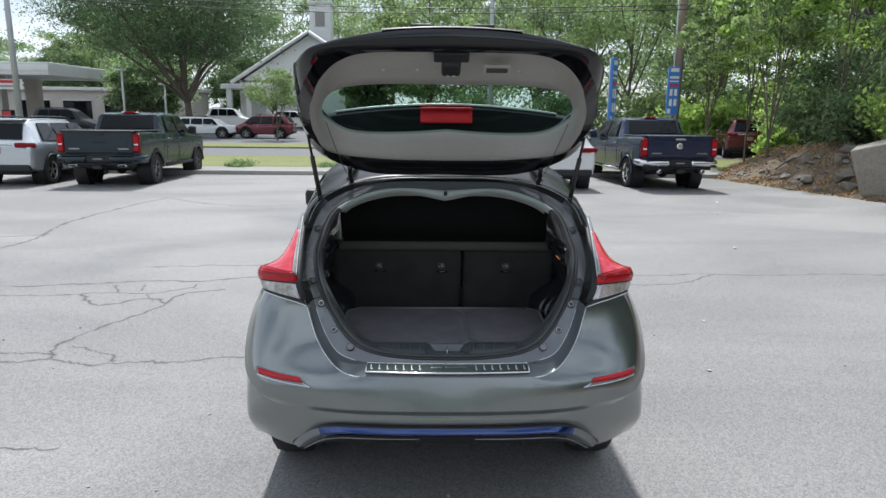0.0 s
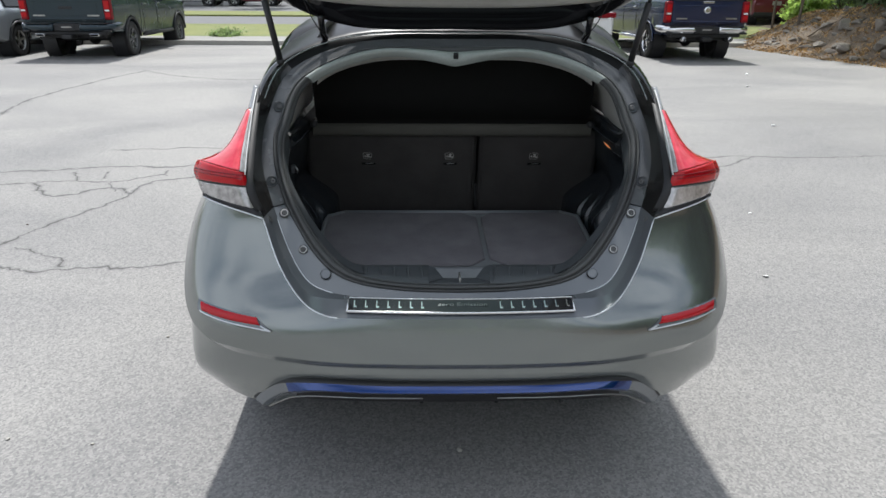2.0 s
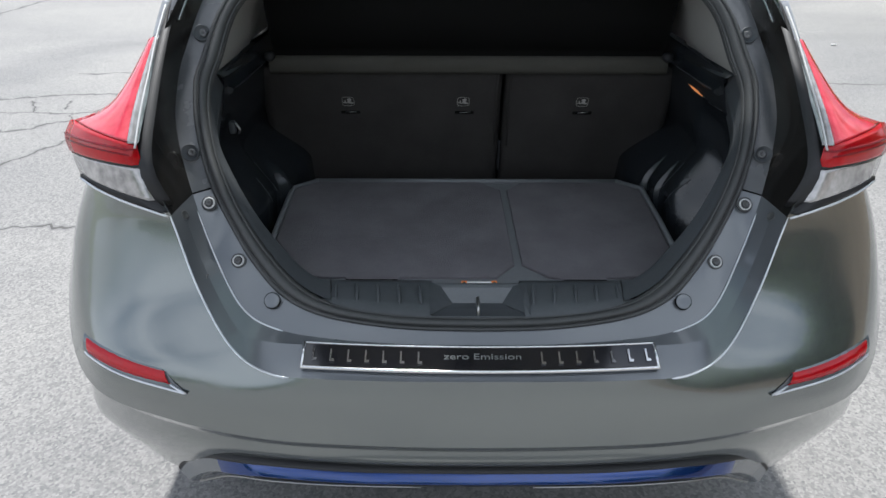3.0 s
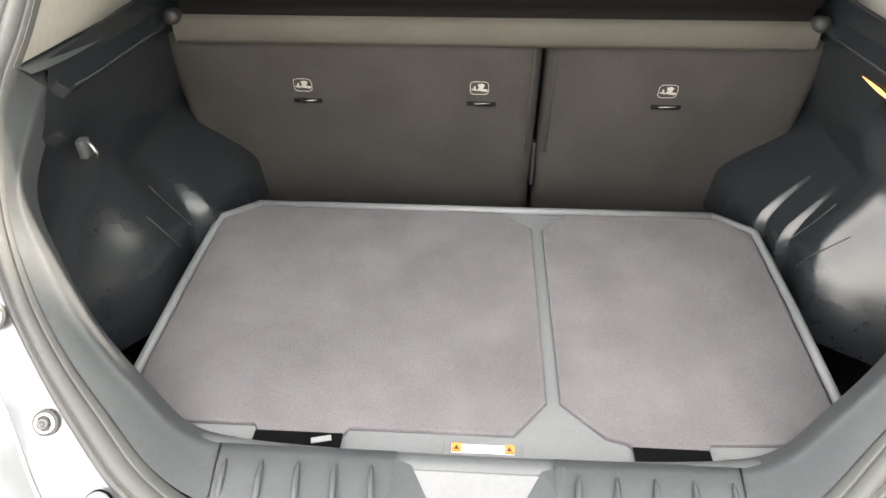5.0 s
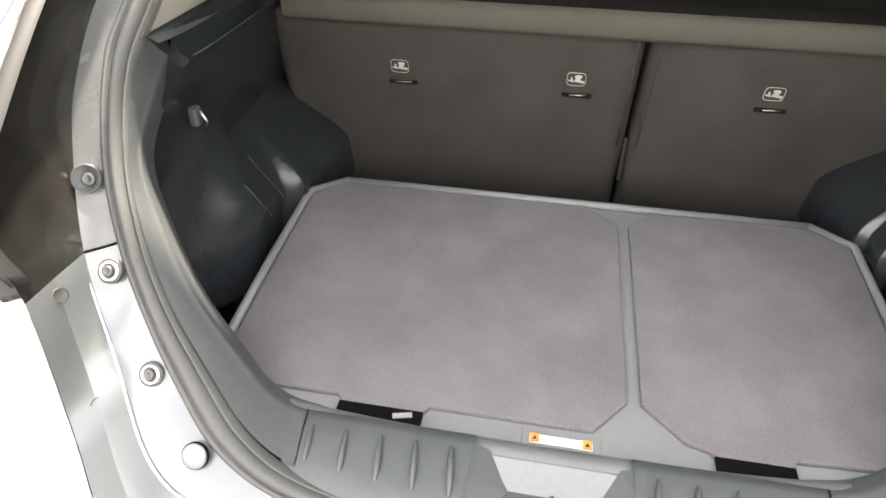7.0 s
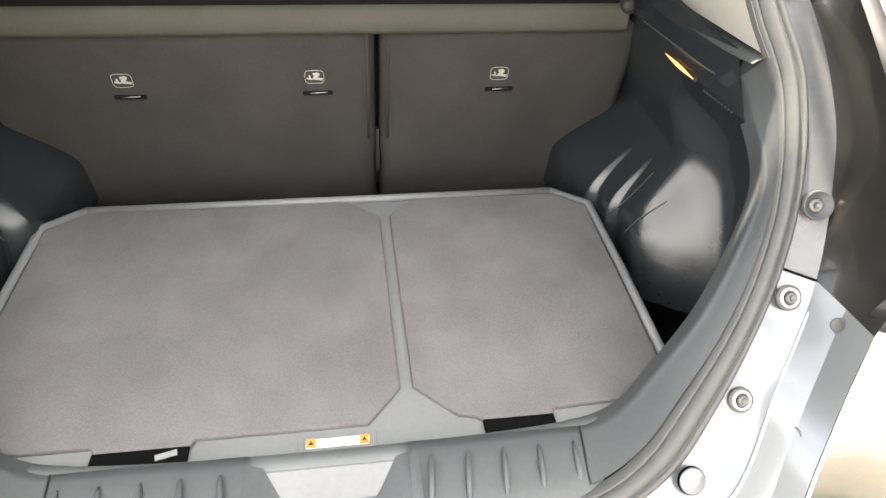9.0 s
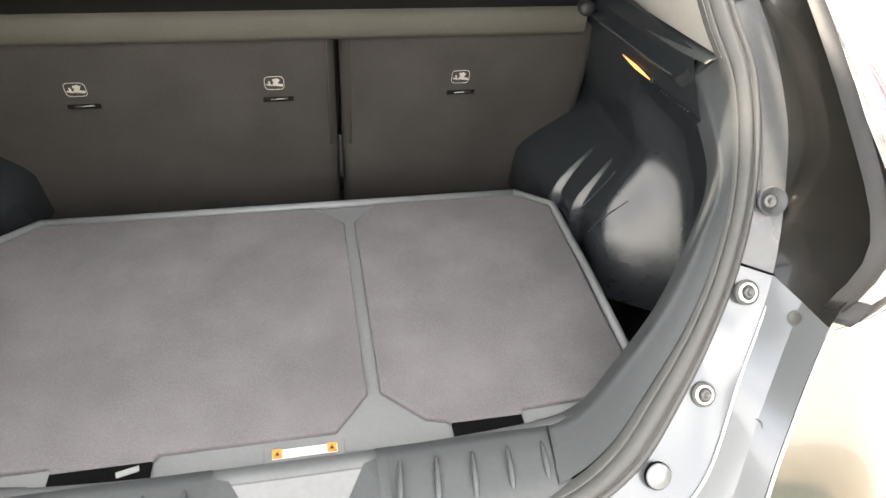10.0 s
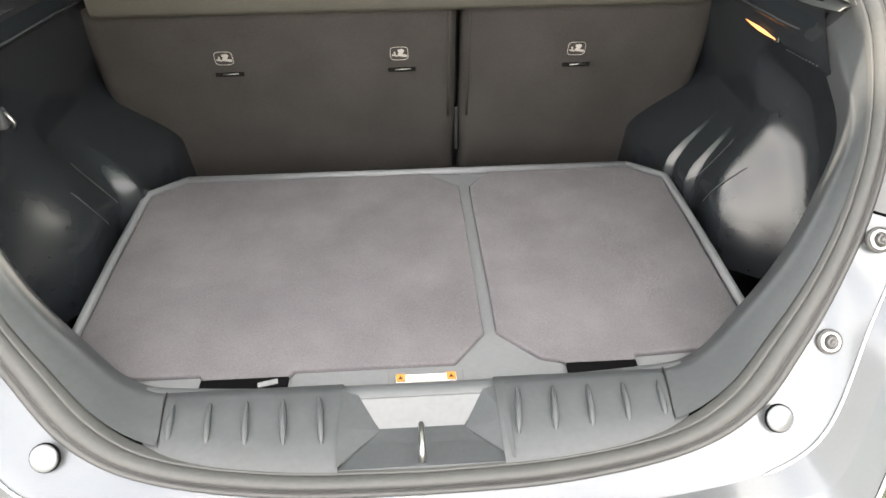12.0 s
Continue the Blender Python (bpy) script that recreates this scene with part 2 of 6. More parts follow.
def slab(outline, z0, z1, bevel=0.0):
    """A flat plate with an outline in the plan, from z0 to z1."""
    n = len(outline)
    verts = [(x, y, z0) for x, y in outline] + [(x, y, z1) for x, y in outline]
    faces = [tuple(range(n)), tuple(range(n, 2 * n))] + [(i, (i + 1) % n, n + (i + 1) % n, n + i) for i in range(n)]
    bm = bm_of(verts, faces, False)
    bmesh.ops.recalc_face_normals(bm, faces=bm.faces[:])
    if bevel:
        top = [e for e in bm.edges if all(abs(v.co.z - z1) < 1e-6 for v in e.verts)]
        bmesh.ops.bevel(bm, geom=top, offset=bevel, segments=2, affect="EDGES", profile=0.5)
    return bm


def mirror(v):
    return Vector((-v[0], v[1], v[2]))


def smooth01(t):
    t = max(0.0, min(1.0, t))
    return t * t * (3 - 2 * t)


# ---- the open hatchback ----
# Rings round the tailgate opening, half of each: bottom middle, along the sill, up the side, to the top middle.
SEAL_IN = [(0, .150, .787), (.158, .155, .790), (.29, .172, .803), (.365, .20, .828), (.428, .247, .870), (.480, .287, .930), (.524, .335, .995), (.559, .395, 1.062), (.579, .47, 1.14), (.567, .53, 1.205), (.505, .645, 1.335), (.26, .720, 1.417), (0, .706, 1.390)]
SEAL_OUT = [(0, .128, .768), (.158, .131, .772), (.305, .150, .786), (.397, .183, .812), (.464, .234, .859), (.515, .281, .922), (.560, .333, .988), (.594, .393, 1.062), (.614, .463, 1.14), (.609, .523, 1.205), (.54, .65, 1.345), (.32, .735, 1.432), (0, .745, 1.441)]
CREASE = [(0, .108, .750), (.16, .110, .751), (.31, .118, .759), (.41, .134, .772), (.478, .168, .800), (.542, .244, .874), (.592, .309, .986), (.637, .40, 1.075), (.650, .46, 1.14), (.642, .55, 1.23), (.575, .68, 1.37), (.34, .765, 1.455), (0, .775, 1.465)]
STEP = [(0, .078, .766), (.16, .080, .766), (.31, .086, .766), (.42, .095, .768), (.512, .128, .786), (.580, .208, .858), (.628, .288, .966), (.655, .32, 1.08), (.665, .42, 1.16), (.660, .53, 1.25), (.59, .68, 1.39), (.35, .78, 1.47), (0, .79, 1.48)]
SHUT = [(0, .012, .737), (.16, .013, .737), (.31, .020, .737), (.40, .034, .739), (.475, .070, .772), (.552, .155, .850), (.604, .216, .982), (.645, .238, 1.085), (.660, .36, 1.18), (.668, .50, 1.27), (.60, .68, 1.40), (.36, .79, 1.475), (0, .80, 1.485)]
for _k in range(4, 10):
    STEP[_k] = tuple((Vector(CREASE[_k]) + Vector(SHUT[_k])) / 2 + Vector((.002, -.001, -.001)))
SKIN1 = [(0, -.004, .705), (.17, -.002, .705), (.34, .008, .705), (.46, .030, .710), (.565, .078, .738), (.655, .158, .820), (.705, .245, .950), (.70, .275, 1.085), (.69, .38, 1.18), (.685, .52, 1.27), (.615, .69, 1.40), (.37, .80, 1.482), (0, .81, 1.495)]
SKIN2 = [(0, -.006, .655), (.18, -.003, .655), (.37, .012, .655), (.53, .047, .662), (.672, .105, .690), (.768, .188, .770), (.795, .300, .935), (.76, .335, 1.09), (.715, .41, 1.168), (.69, .55, 1.27), (.63, .72, 1.40), (.38, .84, 1.49), (0, .85, 1.505)]
SKIN3 = [(0, -.002, .602), (.20, .002, .602), (.42, .022, .602), (.62, .075, .606), (.775, .165, .625), (.858, .285, .700), (.868, .420, .880), (.835, .45, 1.05), (.74, .47, 1.165), (.698, .60, 1.26), (.645, .78, 1.40), (.39, .90, 1.50), (0, .92, 1.515)]
SKIN3[4:8] = [(.798, .150, .625), (.890, .268, .700), (.892, .395, .880), (.815, .42, 1.06)]
SKIN4 = [(0, .025, .580), (.20, .029, .580), (.42, .048, .580), (.62, .100, .583), (.775, .18, .590), (.890, .315, .640), (.900, .50, .820), (.835, .55, 1.03), (.755, .60, 1.155), (.705, .68, 1.255), (.655, .86, 1.405), (.39, 1.0, 1.515), (0, 1.02, 1.53)]
SKIN5 = [(0, .016, .537), (.20, .020, .537), (.42, .040, .534), (.62, .098, .506), (.832, .212, .468), (.905, .318, .500), (.903, .62, .780), (.848, .65, 1.02), (.77, .70, 1.145), (.712, .75, 1.25), (.66, .95, 1.41), (.39, 1.05, 1.52), (0, 1.07, 1.535)]
SKIN6 = [(0, .075, .47), (.20, .078, .47), (.42, .092, .455), (.625, .125, .380), (.812, .235, .385), (.892, .40, .37), (.900, .70, .700), (.858, .80, 1.00), (.785, .85, 1.135), (.725, .90, 1.245), (.66, 1.05, 1.42), (.39, 1.15, 1.525), (0, 1.17, 1.54)]
for _k in range(7):
    for _ring, _d in ((SKIN3, (.020, .020, .022, .026, .030, .030, .030)[_k]), (SKIN4, (.036, .036, .037, .040, .044, .044, .044)[_k]), (SKIN5, .026), (SKIN6, .010)):
        _ring[_k] = (_ring[_k][0], _ring[_k][1] - _d, _ring[_k][2])
    # between the shut line and the widest ring the skin swings round in one even curve
    _a, _b = Vector(SHUT[_k]), Vector(SKIN3[_k])
    _c = Vector((_a.x + (_b.x - _a.x) * .86, _a.y + (_b.y - _a.y) * (.10, .10, .12, .16, .20, .22, .22)[_k] - (.012, .012, .012, .010, .006, .002, 0)[_k], _a.z + (_b.z - _a.z) * .42))
    for _f, _ring in ((.30, SKIN1), (.64, SKIN2)):
        _ring[_k] = tuple(_a * (1 - _f) ** 2 + _c * 2 * _f * (1 - _f) + _b * _f * _f)



def section(y, low, wide, belt, roof_w, roof):
    """A half ring across the car further forward."""
    return [(0, y, low), (.25, y, low), (.5, y, low), (.68, y, low), (wide - .06, y, low + .03), (wide - .005, y, low + .2), (wide, y, .66), (wide - .01, y, belt - .08), (wide - .06, y, belt), (wide - .15, y, belt + .55 * (roof - belt)), (roof_w, y, roof - .07), (roof_w * .55, y, roof - .015), (0, y, roof)]


FORE = [SKIN6, section(1.25, .24, .893, 1.02, .65, 1.545), section(2.0, .22, .893, .99, .64, 1.565), section(2.9, .22, .892, .96, .60, 1.50), section(3.5, .22, .885, .93, .56, .99), section(4.2, .24, .80, .84, .45, .86), section(4.44, .34, .55, .70, .30, .66)]


def across(rings, m):
    """Rings between the given rings, on smooth curves."""
    cols = [spline([r[k] for r in rings], m) for k in range(len(rings[0]))]
    return [[c[j] for c in cols] for j in range(len(cols[0]))]


def band(name, rings, k0, k1, material, parent, label="", n=5, m=1):
    """Meshes between rings, for the stretch from control k0 to k1; two mirrored ones where it touches neither middle."""
    rows = []
    for r in (across(rings, m) if m > 1 else rings):
        s = spline(r, n)[round(k0 * n):round(k1 * n) + 1]
        rows.append(s)
    made = []
    if k0 == 0 and k1 == 12:
        rows = [r + [mirror(v) for v in r[-2:0:-1]] for r in rows]
        made.append(part(name, grid(rows, True), material, parent, label))
    elif k0 == 0:
        made.append(part(name, grid([[mirror(v) for v in r[:0:-1]] + r for r in rows]), material, parent, label))
    elif k1 == 12:
        made.append(part(name, grid([r + [mirror(v) for v in r[-2::-1]] for r in rows]), material, parent, label))
    else:
        made.append(part(name, grid(rows), material, parent, label))
        made.append(part(name, grid([[mirror(v) for v in r] for r in rows]), material, parent, label))
    return made


car = thing("hatchback_car", "gunmetal grey electric hatchback with its tailgate raised open, standing on asphalt", "car")
# outer skin
band("rear_bumper", [SHUT, SKIN1, SKIN2, SKIN3], 0, 8.4, PAINT, car, "gunmetal bumper cover and quarter skin", m=5)
band("quarter_panel", [SKIN3, SKIN4], 6, 8.4, PAINT, car)
band("pillar_skin", [SHUT, SKIN1, SKIN2, SKIN3, SKIN4], 8.4, 10, GATEBLACK, car, "gloss black rear pillar", m=4)
band("roof_edge", [SHUT, SKIN1, SKIN2, SKIN3, SKIN4, SKIN5, SKIN6], 10, 12, ROOFBLACK, car, m=2)
band("bumper_crease", [SKIN3, SKIN4], 0, 6, PAINT, car)
band("lower_bumper", [SKIN4, SKIN5, SKIN6], 0, 6, PAINT, car, m=4)
band("side_panel", [SKIN4, SKIN5, SKIN6], 6, 8.4, PAINT, car, m=2)
band("pillar_skin", [SKIN4, SKIN5, SKIN6], 8.4, 10, GATEBLACK, car, m=2)
band("underbody", FORE, 0, 4, BLACKP, car, m=2)
band("door_skin", FORE, 4, 8, PAINT, car, m=3)
band("side_window", FORE, 8, 10, DARKG, car, m=3)
band("roof", FORE, 10, 12, ROOFBLACK, car, m=3)
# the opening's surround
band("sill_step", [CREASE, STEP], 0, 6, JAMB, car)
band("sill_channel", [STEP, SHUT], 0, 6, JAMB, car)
band("pillar_panel", [CREASE, STEP, SHUT], 6, 10, GLOSSBLACK, car, "dusty gloss black pillar panel", m=2)
band("header_channel", [CREASE, STEP, SHUT], 10, 12, ROOFBLACK, car, m=2)
# roof edge's highlight, added as a thin body-coloured bead
_seam = [(x, y - .004, z + .006) for x, y, z in spline(STEP, 8)[74:]]
part("roof_glint", tube(_seam + [(-x, y, z) for x, y, z in _seam[-2::-1]], .0030, 6), PAINT, car)
FLAT = [tuple((Vector(a) + Vector(b)) / 2) for a, b in zip(SEAL_OUT, CREASE)]
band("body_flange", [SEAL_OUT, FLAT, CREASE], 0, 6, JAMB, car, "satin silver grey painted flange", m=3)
band("pillar_flange", [SEAL_OUT, FLAT, CREASE], 6, 10, PILLAR, car, "satin dark grey plastic pillar cover", m=3)
band("header_flange", [SEAL_OUT, FLAT, CREASE], 10, 12, PILLAR, car, m=3)


def between(a, b, f, lift=0.0):
    out = []
    for p, q in zip(a, b):
        v = Vector(p) * (1 - f) + Vector(q) * f
        out.append((v.x, v.y - lift * 0.8, v.z + lift * 0.5))
    return out


band("header_cover", [between(SEAL_OUT, SEAL_IN, .42, .012), between(SEAL_OUT, SEAL_IN, .48, .019), between(SEAL_OUT, SEAL_IN, .75, .021), between(SEAL_OUT, SEAL_IN, 1.0, .014), between(SEAL_OUT, SEAL_IN, 1.1, -.02)], 10, 12, HEADER, car, "grey green cover along the top of the opening")
SEAL_FORM = ((-.02, -.002), (.05, .006), (.16, .009), (.27, .007), (.30, .003), (.33, .007), (.45, .013), (.62, .0155), (.78, .012), (.86, .007), (.885, .003), (.91, .008), (.98, .007), (1.05, -.008))
band("weatherstrip", [between(SEAL_OUT, SEAL_IN, f, h) for f, h in SEAL_FORM], 0, 12, RUBBER, car, "ribbed grey black rubber seal round the opening", n=8)
part("header_clip", boxed((0, .700, 1.412), (.018, .014, .026), Matrix.Rotation(.5, 3, "X"), .003), BLACKP, car, "small black clip in the header")
# inner lip of the cargo trim
LIP = [(0, .272, .799), (.158, .272, .799), (.30, .268, .799), (.36, .275, .815), (.414, .301, .858), (.471, .330, .925), (.521, .374, .995), (.560, .426, 1.062), (.570, .506, 1.115), (.568, .572, 1.160), (.488, .70, 1.335), (.29, .77, 1.41), (0, .78, 1.412)]
LIPA = between(SEAL_IN, LIP, .15, .006)
LIPB = between(SEAL_IN, LIP, .85, .006)
LIPC = [(x + (.012 if x > .33 else 0), y + .035, z - .028) for x, y, z in LIP]
band("opening_trim", [LIPA, between(SEAL_IN, LIP, .5, .008), LIPB, LIP, LIPC], 2.1, 8.8, TRIM, car, "charcoal plastic trim beside the opening", n=10, m=3)
_end = [spline(r, 20)[176] for r in (LIPA, LIPB, LIP, LIPC)]
for s in (-1, 1):
    rows = [[Vector((s * v.x, v.y, v.z)) for v in _end], [Vector((s * (v.x + .010), v.y + .030, v.z - .004)) for v in _end], [Vector((s * (v.x + .022), v.y + .085, v.z - .016)) for v in _end]]
    part("rim_end", grid(rows), TRIM, car)
PALE = [[(x + .033 * f, y + .336 * f + .004, z - .028 * f) for x, y, z in SEAL_IN] for f in (-.02, .3, .7, 1.0, 1.3)]
band("pillar_trim", PALE, 8.75, 10.2, BEIGE, car, "pale grey pillar trim", n=20)
band("header_trim", [LIPA, LIPB, LIP, LIPC], 10, 12, BEIGE, car)
# threshold with its recess for the striker
for s in (-1, 1):
    rows = []
    for f, up in ((-.14, -.012), (-.04, .004), (.3, .006), (.6, .007), (.85, .005), (1.0, 0), (1.06, -.025)):
        row = []
        for i in range(9):
            x = .095 + (.318 - .095) * i / 8
            a = Vector((x, .150 + .02 * (x / .3) ** 2, .787 + .012 * (x / .3) ** 2))
            b = Vector((x, .272, .799))
            v = a * (1 - f) + b * f
            row.append(Vector((s * x, v.y, v.z + up)))
        rows.append(row)
    th = part("threshold_trim", grid(rows), TRIM, car)
    for i in range(5):
        x = s * (.118 + i * .044)
        part("grip_rib", tube(spline([(x - s * .003, .182, .796), (x, .21, .806), (x + s * .004, .245, .806)], 4), [.0012, .0026, .0036, .004, .004, .004, .0036, .0026, .0012], 8), TRIM, th)
recess = part("striker_recess", grid([[Vector((-.095, .138, .778)), Vector((.105, .138, .778))], [Vector((-.095, .150, .790)), Vector((.105, .150, .790))], [Vector((-.078, .19, .781)), Vector((.083, .19, .781))], [Vector((-.052, .216, .778)), Vector((.056, .216, .778))]], smooth=False), TRIM, car, "charcoal recess round the striker")
# paler plastic here paints the sky light on the tilted face
part("lit_recess_panel", grid([[Vector((-.050, .215, .778)), Vector((.054, .215, .778))], [Vector((-.076, .250, .793)), Vector((.081, .250, .793))], [Vector((-.076, .262, .790)), Vector((.081, .262, .790))]], smooth=False), FRAMEP, recess)
for s, xo in ((-1, -.097), (1, .107)):
    part("recess_side", grid([[Vector((xo, .150, .794)), Vector((xo, .20, .803)), Vector((xo, .258, .803))], [Vector((s * .080 + .004, .176, .780)), Vector((s * .052 + .002, .212, .779)), Vector((s * .078 + .002, .256, .795))]], smooth=False), TRIM, recess)
rows = []
for y, z in ((.246, .776), (.249, .788), (.256, .795), (.268, .795), (.279, .788), (.286, .778), (.289, .768)):
    rows.append([Vector((-.345 + .69 * i / 20, y + .012 * abs((i - 10) / 10) ** 3, z + .004 * abs((i - 10) / 10) ** 3)) for i in range(21)])
part("frame_lip", grid(rows), LIPM, car, "rounded grey lip of the cargo floor frame")
stk = part("striker", tube(spline([(.001, .156, .778), (.001, .158, .796), (.001, .165, .803), (.001, .194, .804), (.001, .201, .797), (.001, .202, .776)], 4), .0036, 10), STEEL, car, "steel tailgate striker loop")
part("striker_plate", boxed((.001, .166, .7835), (.078, .007, .004), bevel=.0015), BLACKP, stk)

# highlights on the flange and skin edges, painted as pale tubes, and the joint under the pillar cover
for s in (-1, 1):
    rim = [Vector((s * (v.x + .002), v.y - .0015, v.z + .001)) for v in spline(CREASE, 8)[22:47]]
    part("flange_glint", tube(rim, [.0006] + [.0021] * (len(rim) - 2) + [.0006], 6), GLINT, car)
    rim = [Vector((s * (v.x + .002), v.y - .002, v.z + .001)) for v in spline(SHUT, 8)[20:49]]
    part("skin_glint", tube(rim, [.0006] + [.0023] * (len(rim) - 2) + [.0006], 6), GLINT, car)
    joint = [Vector((s * a.x, a.y - .001, a.z + .001)) for a in (Vector(SEAL_OUT[6]).lerp(Vector(CREASE[6]), f) for f in (.02, .5, .98))]
    part("cover_joint", tube(joint, .0016, 6), GAPSHADE, car)
# screws, caps and plugs on the flange
FACE = Vector((0, -.80, .60))


def fixing(pos, r, material, name, cap=False):
    q = Vector(pos) + FACE * .002
    if cap:
        ob = part(name, spin([(r, -.002), (r * .97, .0022), (r * .85, .0032), (r * .3, .0026), (0.0005, .0026)], q, FACE, 28), material, car, "round painted plug")
        part("plug_gap", spin([(r * 1.04, -.003), (r * 1.035, .0004), (r * .99, .0010), (r * .98, -.003)], q, FACE, 28), GAPSHADE, ob)
        return ob
    ob = part(name, spin([(r * .72, -.003), (r * .70, .0050), (r * .60, .0062), (r * .36, .0062), (r * .32, .0035), (0.0005, .0035)], q, FACE, 24), material, car, "dull zinc screw in a pale washer")
    part("washer", spin([(r * 1.28, -.003), (r * 1.26, .0024), (r * 1.16, .0036), (r * .98, .0030), (r * .95, .0008)], q, FACE, 24), WASHER, ob)
    # shadow of the painted recess, laid on as a dark ring
    part("dish_shade", spin([(r * 1.62, -.003), (r * 1.57, .0007), (r * 1.4, .0002), (r * .9, .0004), (r * .6, .0004)], q, FACE, 24), RUBBER, ob)
    return ob


for s in (-1, 1):
    fixing((s * .558, .302, .968), .0098, SCREWM, "screw")
    fixing((s * .494, .236, .868), .0096, SCREWM, "screw")
    fixing((s * .417, .172, .812), .016, JAMB, "hole_plug", True)
    # dark discs stand in for round holes in the channel
    for p in ((.5445, .193, .851), (.592, .252, .966)):
        cn = Vector((s * -.856, -.222, .468))
        part("drain_hole", spin([(.0095, -.004), (.0092, .0010), (.0078, .0013), (.0070, .0006), (.0005, .0004)], Vector((s * p[0], p[1], p[2])), cn, 20), RUBBER, car, "dark disc drawn for a hole in the channel")
    # the clip holes' shade is put in as darker dishes on the cover
    for p in ((.606, .371, 1.053), (.607, .566, 1.259)):
        q = Vector((s * p[0], p[1], p[2]))
        cn = Vector((s * -.2, -.8, .5)).normalized()
        hole = part("clip_recess", spin([(.0185, -.002), (.0182, .0036), (.0165, .0040), (.0155, .0012), (.0005, .0010)], q, cn, 24), TRIM, car, "clip hole painted dark on the pillar cover")
        part("clip_screw", spin([(.0090, .001), (.0088, .0030), (.0070, .0042), (.0036, .0042), (.0032, .0026), (.0005, .0026)], q - Vector((s * .003, 0, 0)), cn, 16), SCREWM, hole)


# sill plate with its ribs and lettering
def on_plate(x, f):
    """A place on the sill plate: f runs from its rear edge (0) to its inner edge (1)."""
    bend = .014 * (x / .335) ** 2
    return Vector((x, .022 + .050 * f + bend, .7475 + .0215 * f + .0015))


rows = []
for f, h in ((0, -.006), (0, .004), (.06, .006), (.94, .006), (1, .004), (1, -.006)):
    rows.append([on_plate(-.338 + .676 * i / 30, f) + Vector((0, -.4, .9)) * h for i in range(31)])
plate = part("sill_plate", grid(rows, smooth=False), PLATE, car, "glossy black sill plate with bright ribs")
for f0, f1 in ((-.02, .07), (.95, 1.0)):
    part("bright_edge", grid([[on_plate(-.34 + .68 * i / 30, f) + Vector((0, -.4, .9)) * h for i in range(31)] for f, h in ((f0, .0), (f0, .008), (f1, .0085), (f1, .003))]), CHROME, plate)
for s in (-1, 1):
    part("bright_edge", tube([on_plate(s * .338, 0) + Vector((0, -.003, .006)), on_plate(s * .338, 1) + Vector((0, -.003, .006))], .003, 6), CHROME, plate)
    for i in range(7):
        x = s * (.318 - i * .0335)
        b = bmesh.new()
        for f0, f1, w in ((.30, .74, .0030), (.26, .36, .0085)):
            a0, a1 = on_plate(x + (w - .0030) / 2, f0), on_plate(x + (w - .0030) / 2, f1)
            d = (a1 - a0)
            tilt = Matrix.Rotation(math.atan2(d.z, d.y), 3, "X")
            box(b, (a0 + a1) / 2 + Vector((0, -.4, .9)) * .008, (w, d.length, .003), tilt)
        part("bright_rib", b, CHROME, plate)
fc = bpy.data.curves.new("lettering", "FONT")
fc.body, fc.size, fc.extrude, fc.align_x, fc.align_y = "zero Emission", .0235, .0006, "CENTER", "CENTER"
fob = bpy.data.objects.new("lettering", fc)
fme = bpy.data.meshes.new_from_object(fob)
bpy.data.objects.remove(fob)
fme.materials.append(STEEL)
let = tagged(new("lettering", fme), "grey raised lettering")
let.parent = plate
let.matrix_basis = pose(0.005, .0475, .7685, math.degrees(math.atan2(.0215, .050)), 0, 0) @ Matrix.Diagonal((1.12, .75, 1, 1))


# tail lamps
def patch(inner, outer, n, m, bulge, lift):
    """A curved lens between an inner and an outer edge."""
    a, b = spline(inner, n), spline(outer, n)
    rows = []
    for j in range(-1, m + 2):
        f = min(max(j / m, 0), 1)
        back = -.02 if j in (-1, m + 1) else 0
        row = []
        for i, (p, q) in enumerate(zip(a, b)):
            v = p * (1 - f) + q * f
            out = Vector((.55, -.75, .2)).normalized()
            row.append(v + out * (lift + bulge * 4 * f * (1 - f) + back))
        rows.append(row)
    rows = [[r[0] - Vector((.55, -.75, .2)).normalized() * .02] + r + [r[-1] - Vector((.55, -.75, .2)).normalized() * .02] for r in rows]
    return rows


def both(name, rows, material, parent, label=""):
    for s in (1, -1):
        pp = parent[s] if isinstance(parent, dict) else parent
        part(name, grid(rows if s == 1 else [[mirror(v) for v in r] for r in rows]), material, pp, label)


lamps = {}
for s in (1, -1):
    rows = patch([(.614, .222, 1.000), (.640, .228, 1.085), (.654, .34, 1.175), (.668, .50, 1.275), (.674, .60, 1.325)], [(.690, .236, 1.006), (.79, .315, 1.06), (.745, .40, 1.14), (.700, .56, 1.255), (.680, .64, 1.325)], 4, 5, .0, .002)
    lamps[s] = part("tail_lamp", grid(rows if s == 1 else [[mirror(v) for v in r] for r in rows]), BLACKP, car, "red and clear tail lamp")
both("upper_clear", patch([(.677, .50, 1.263), (.681, .55, 1.295), (.683, .60, 1.325)], [(.701, .555, 1.248), (.694, .60, 1.280), (.686, .64, 1.315)], 4, 4, .006, .010), SMOKEP, lamps, "smoky clear lamp tip")
both("upper_lens", patch([(.664, .250, 1.122), (.670, .31, 1.158), (.674, .40, 1.209), (.677, .50, 1.263)], [(.818, .372, 1.125), (.771, .386, 1.140), (.733, .426, 1.171), (.701, .555, 1.247)], 6, 6, .010, .012), REDLENS, lamps, "glossy red upper lens")
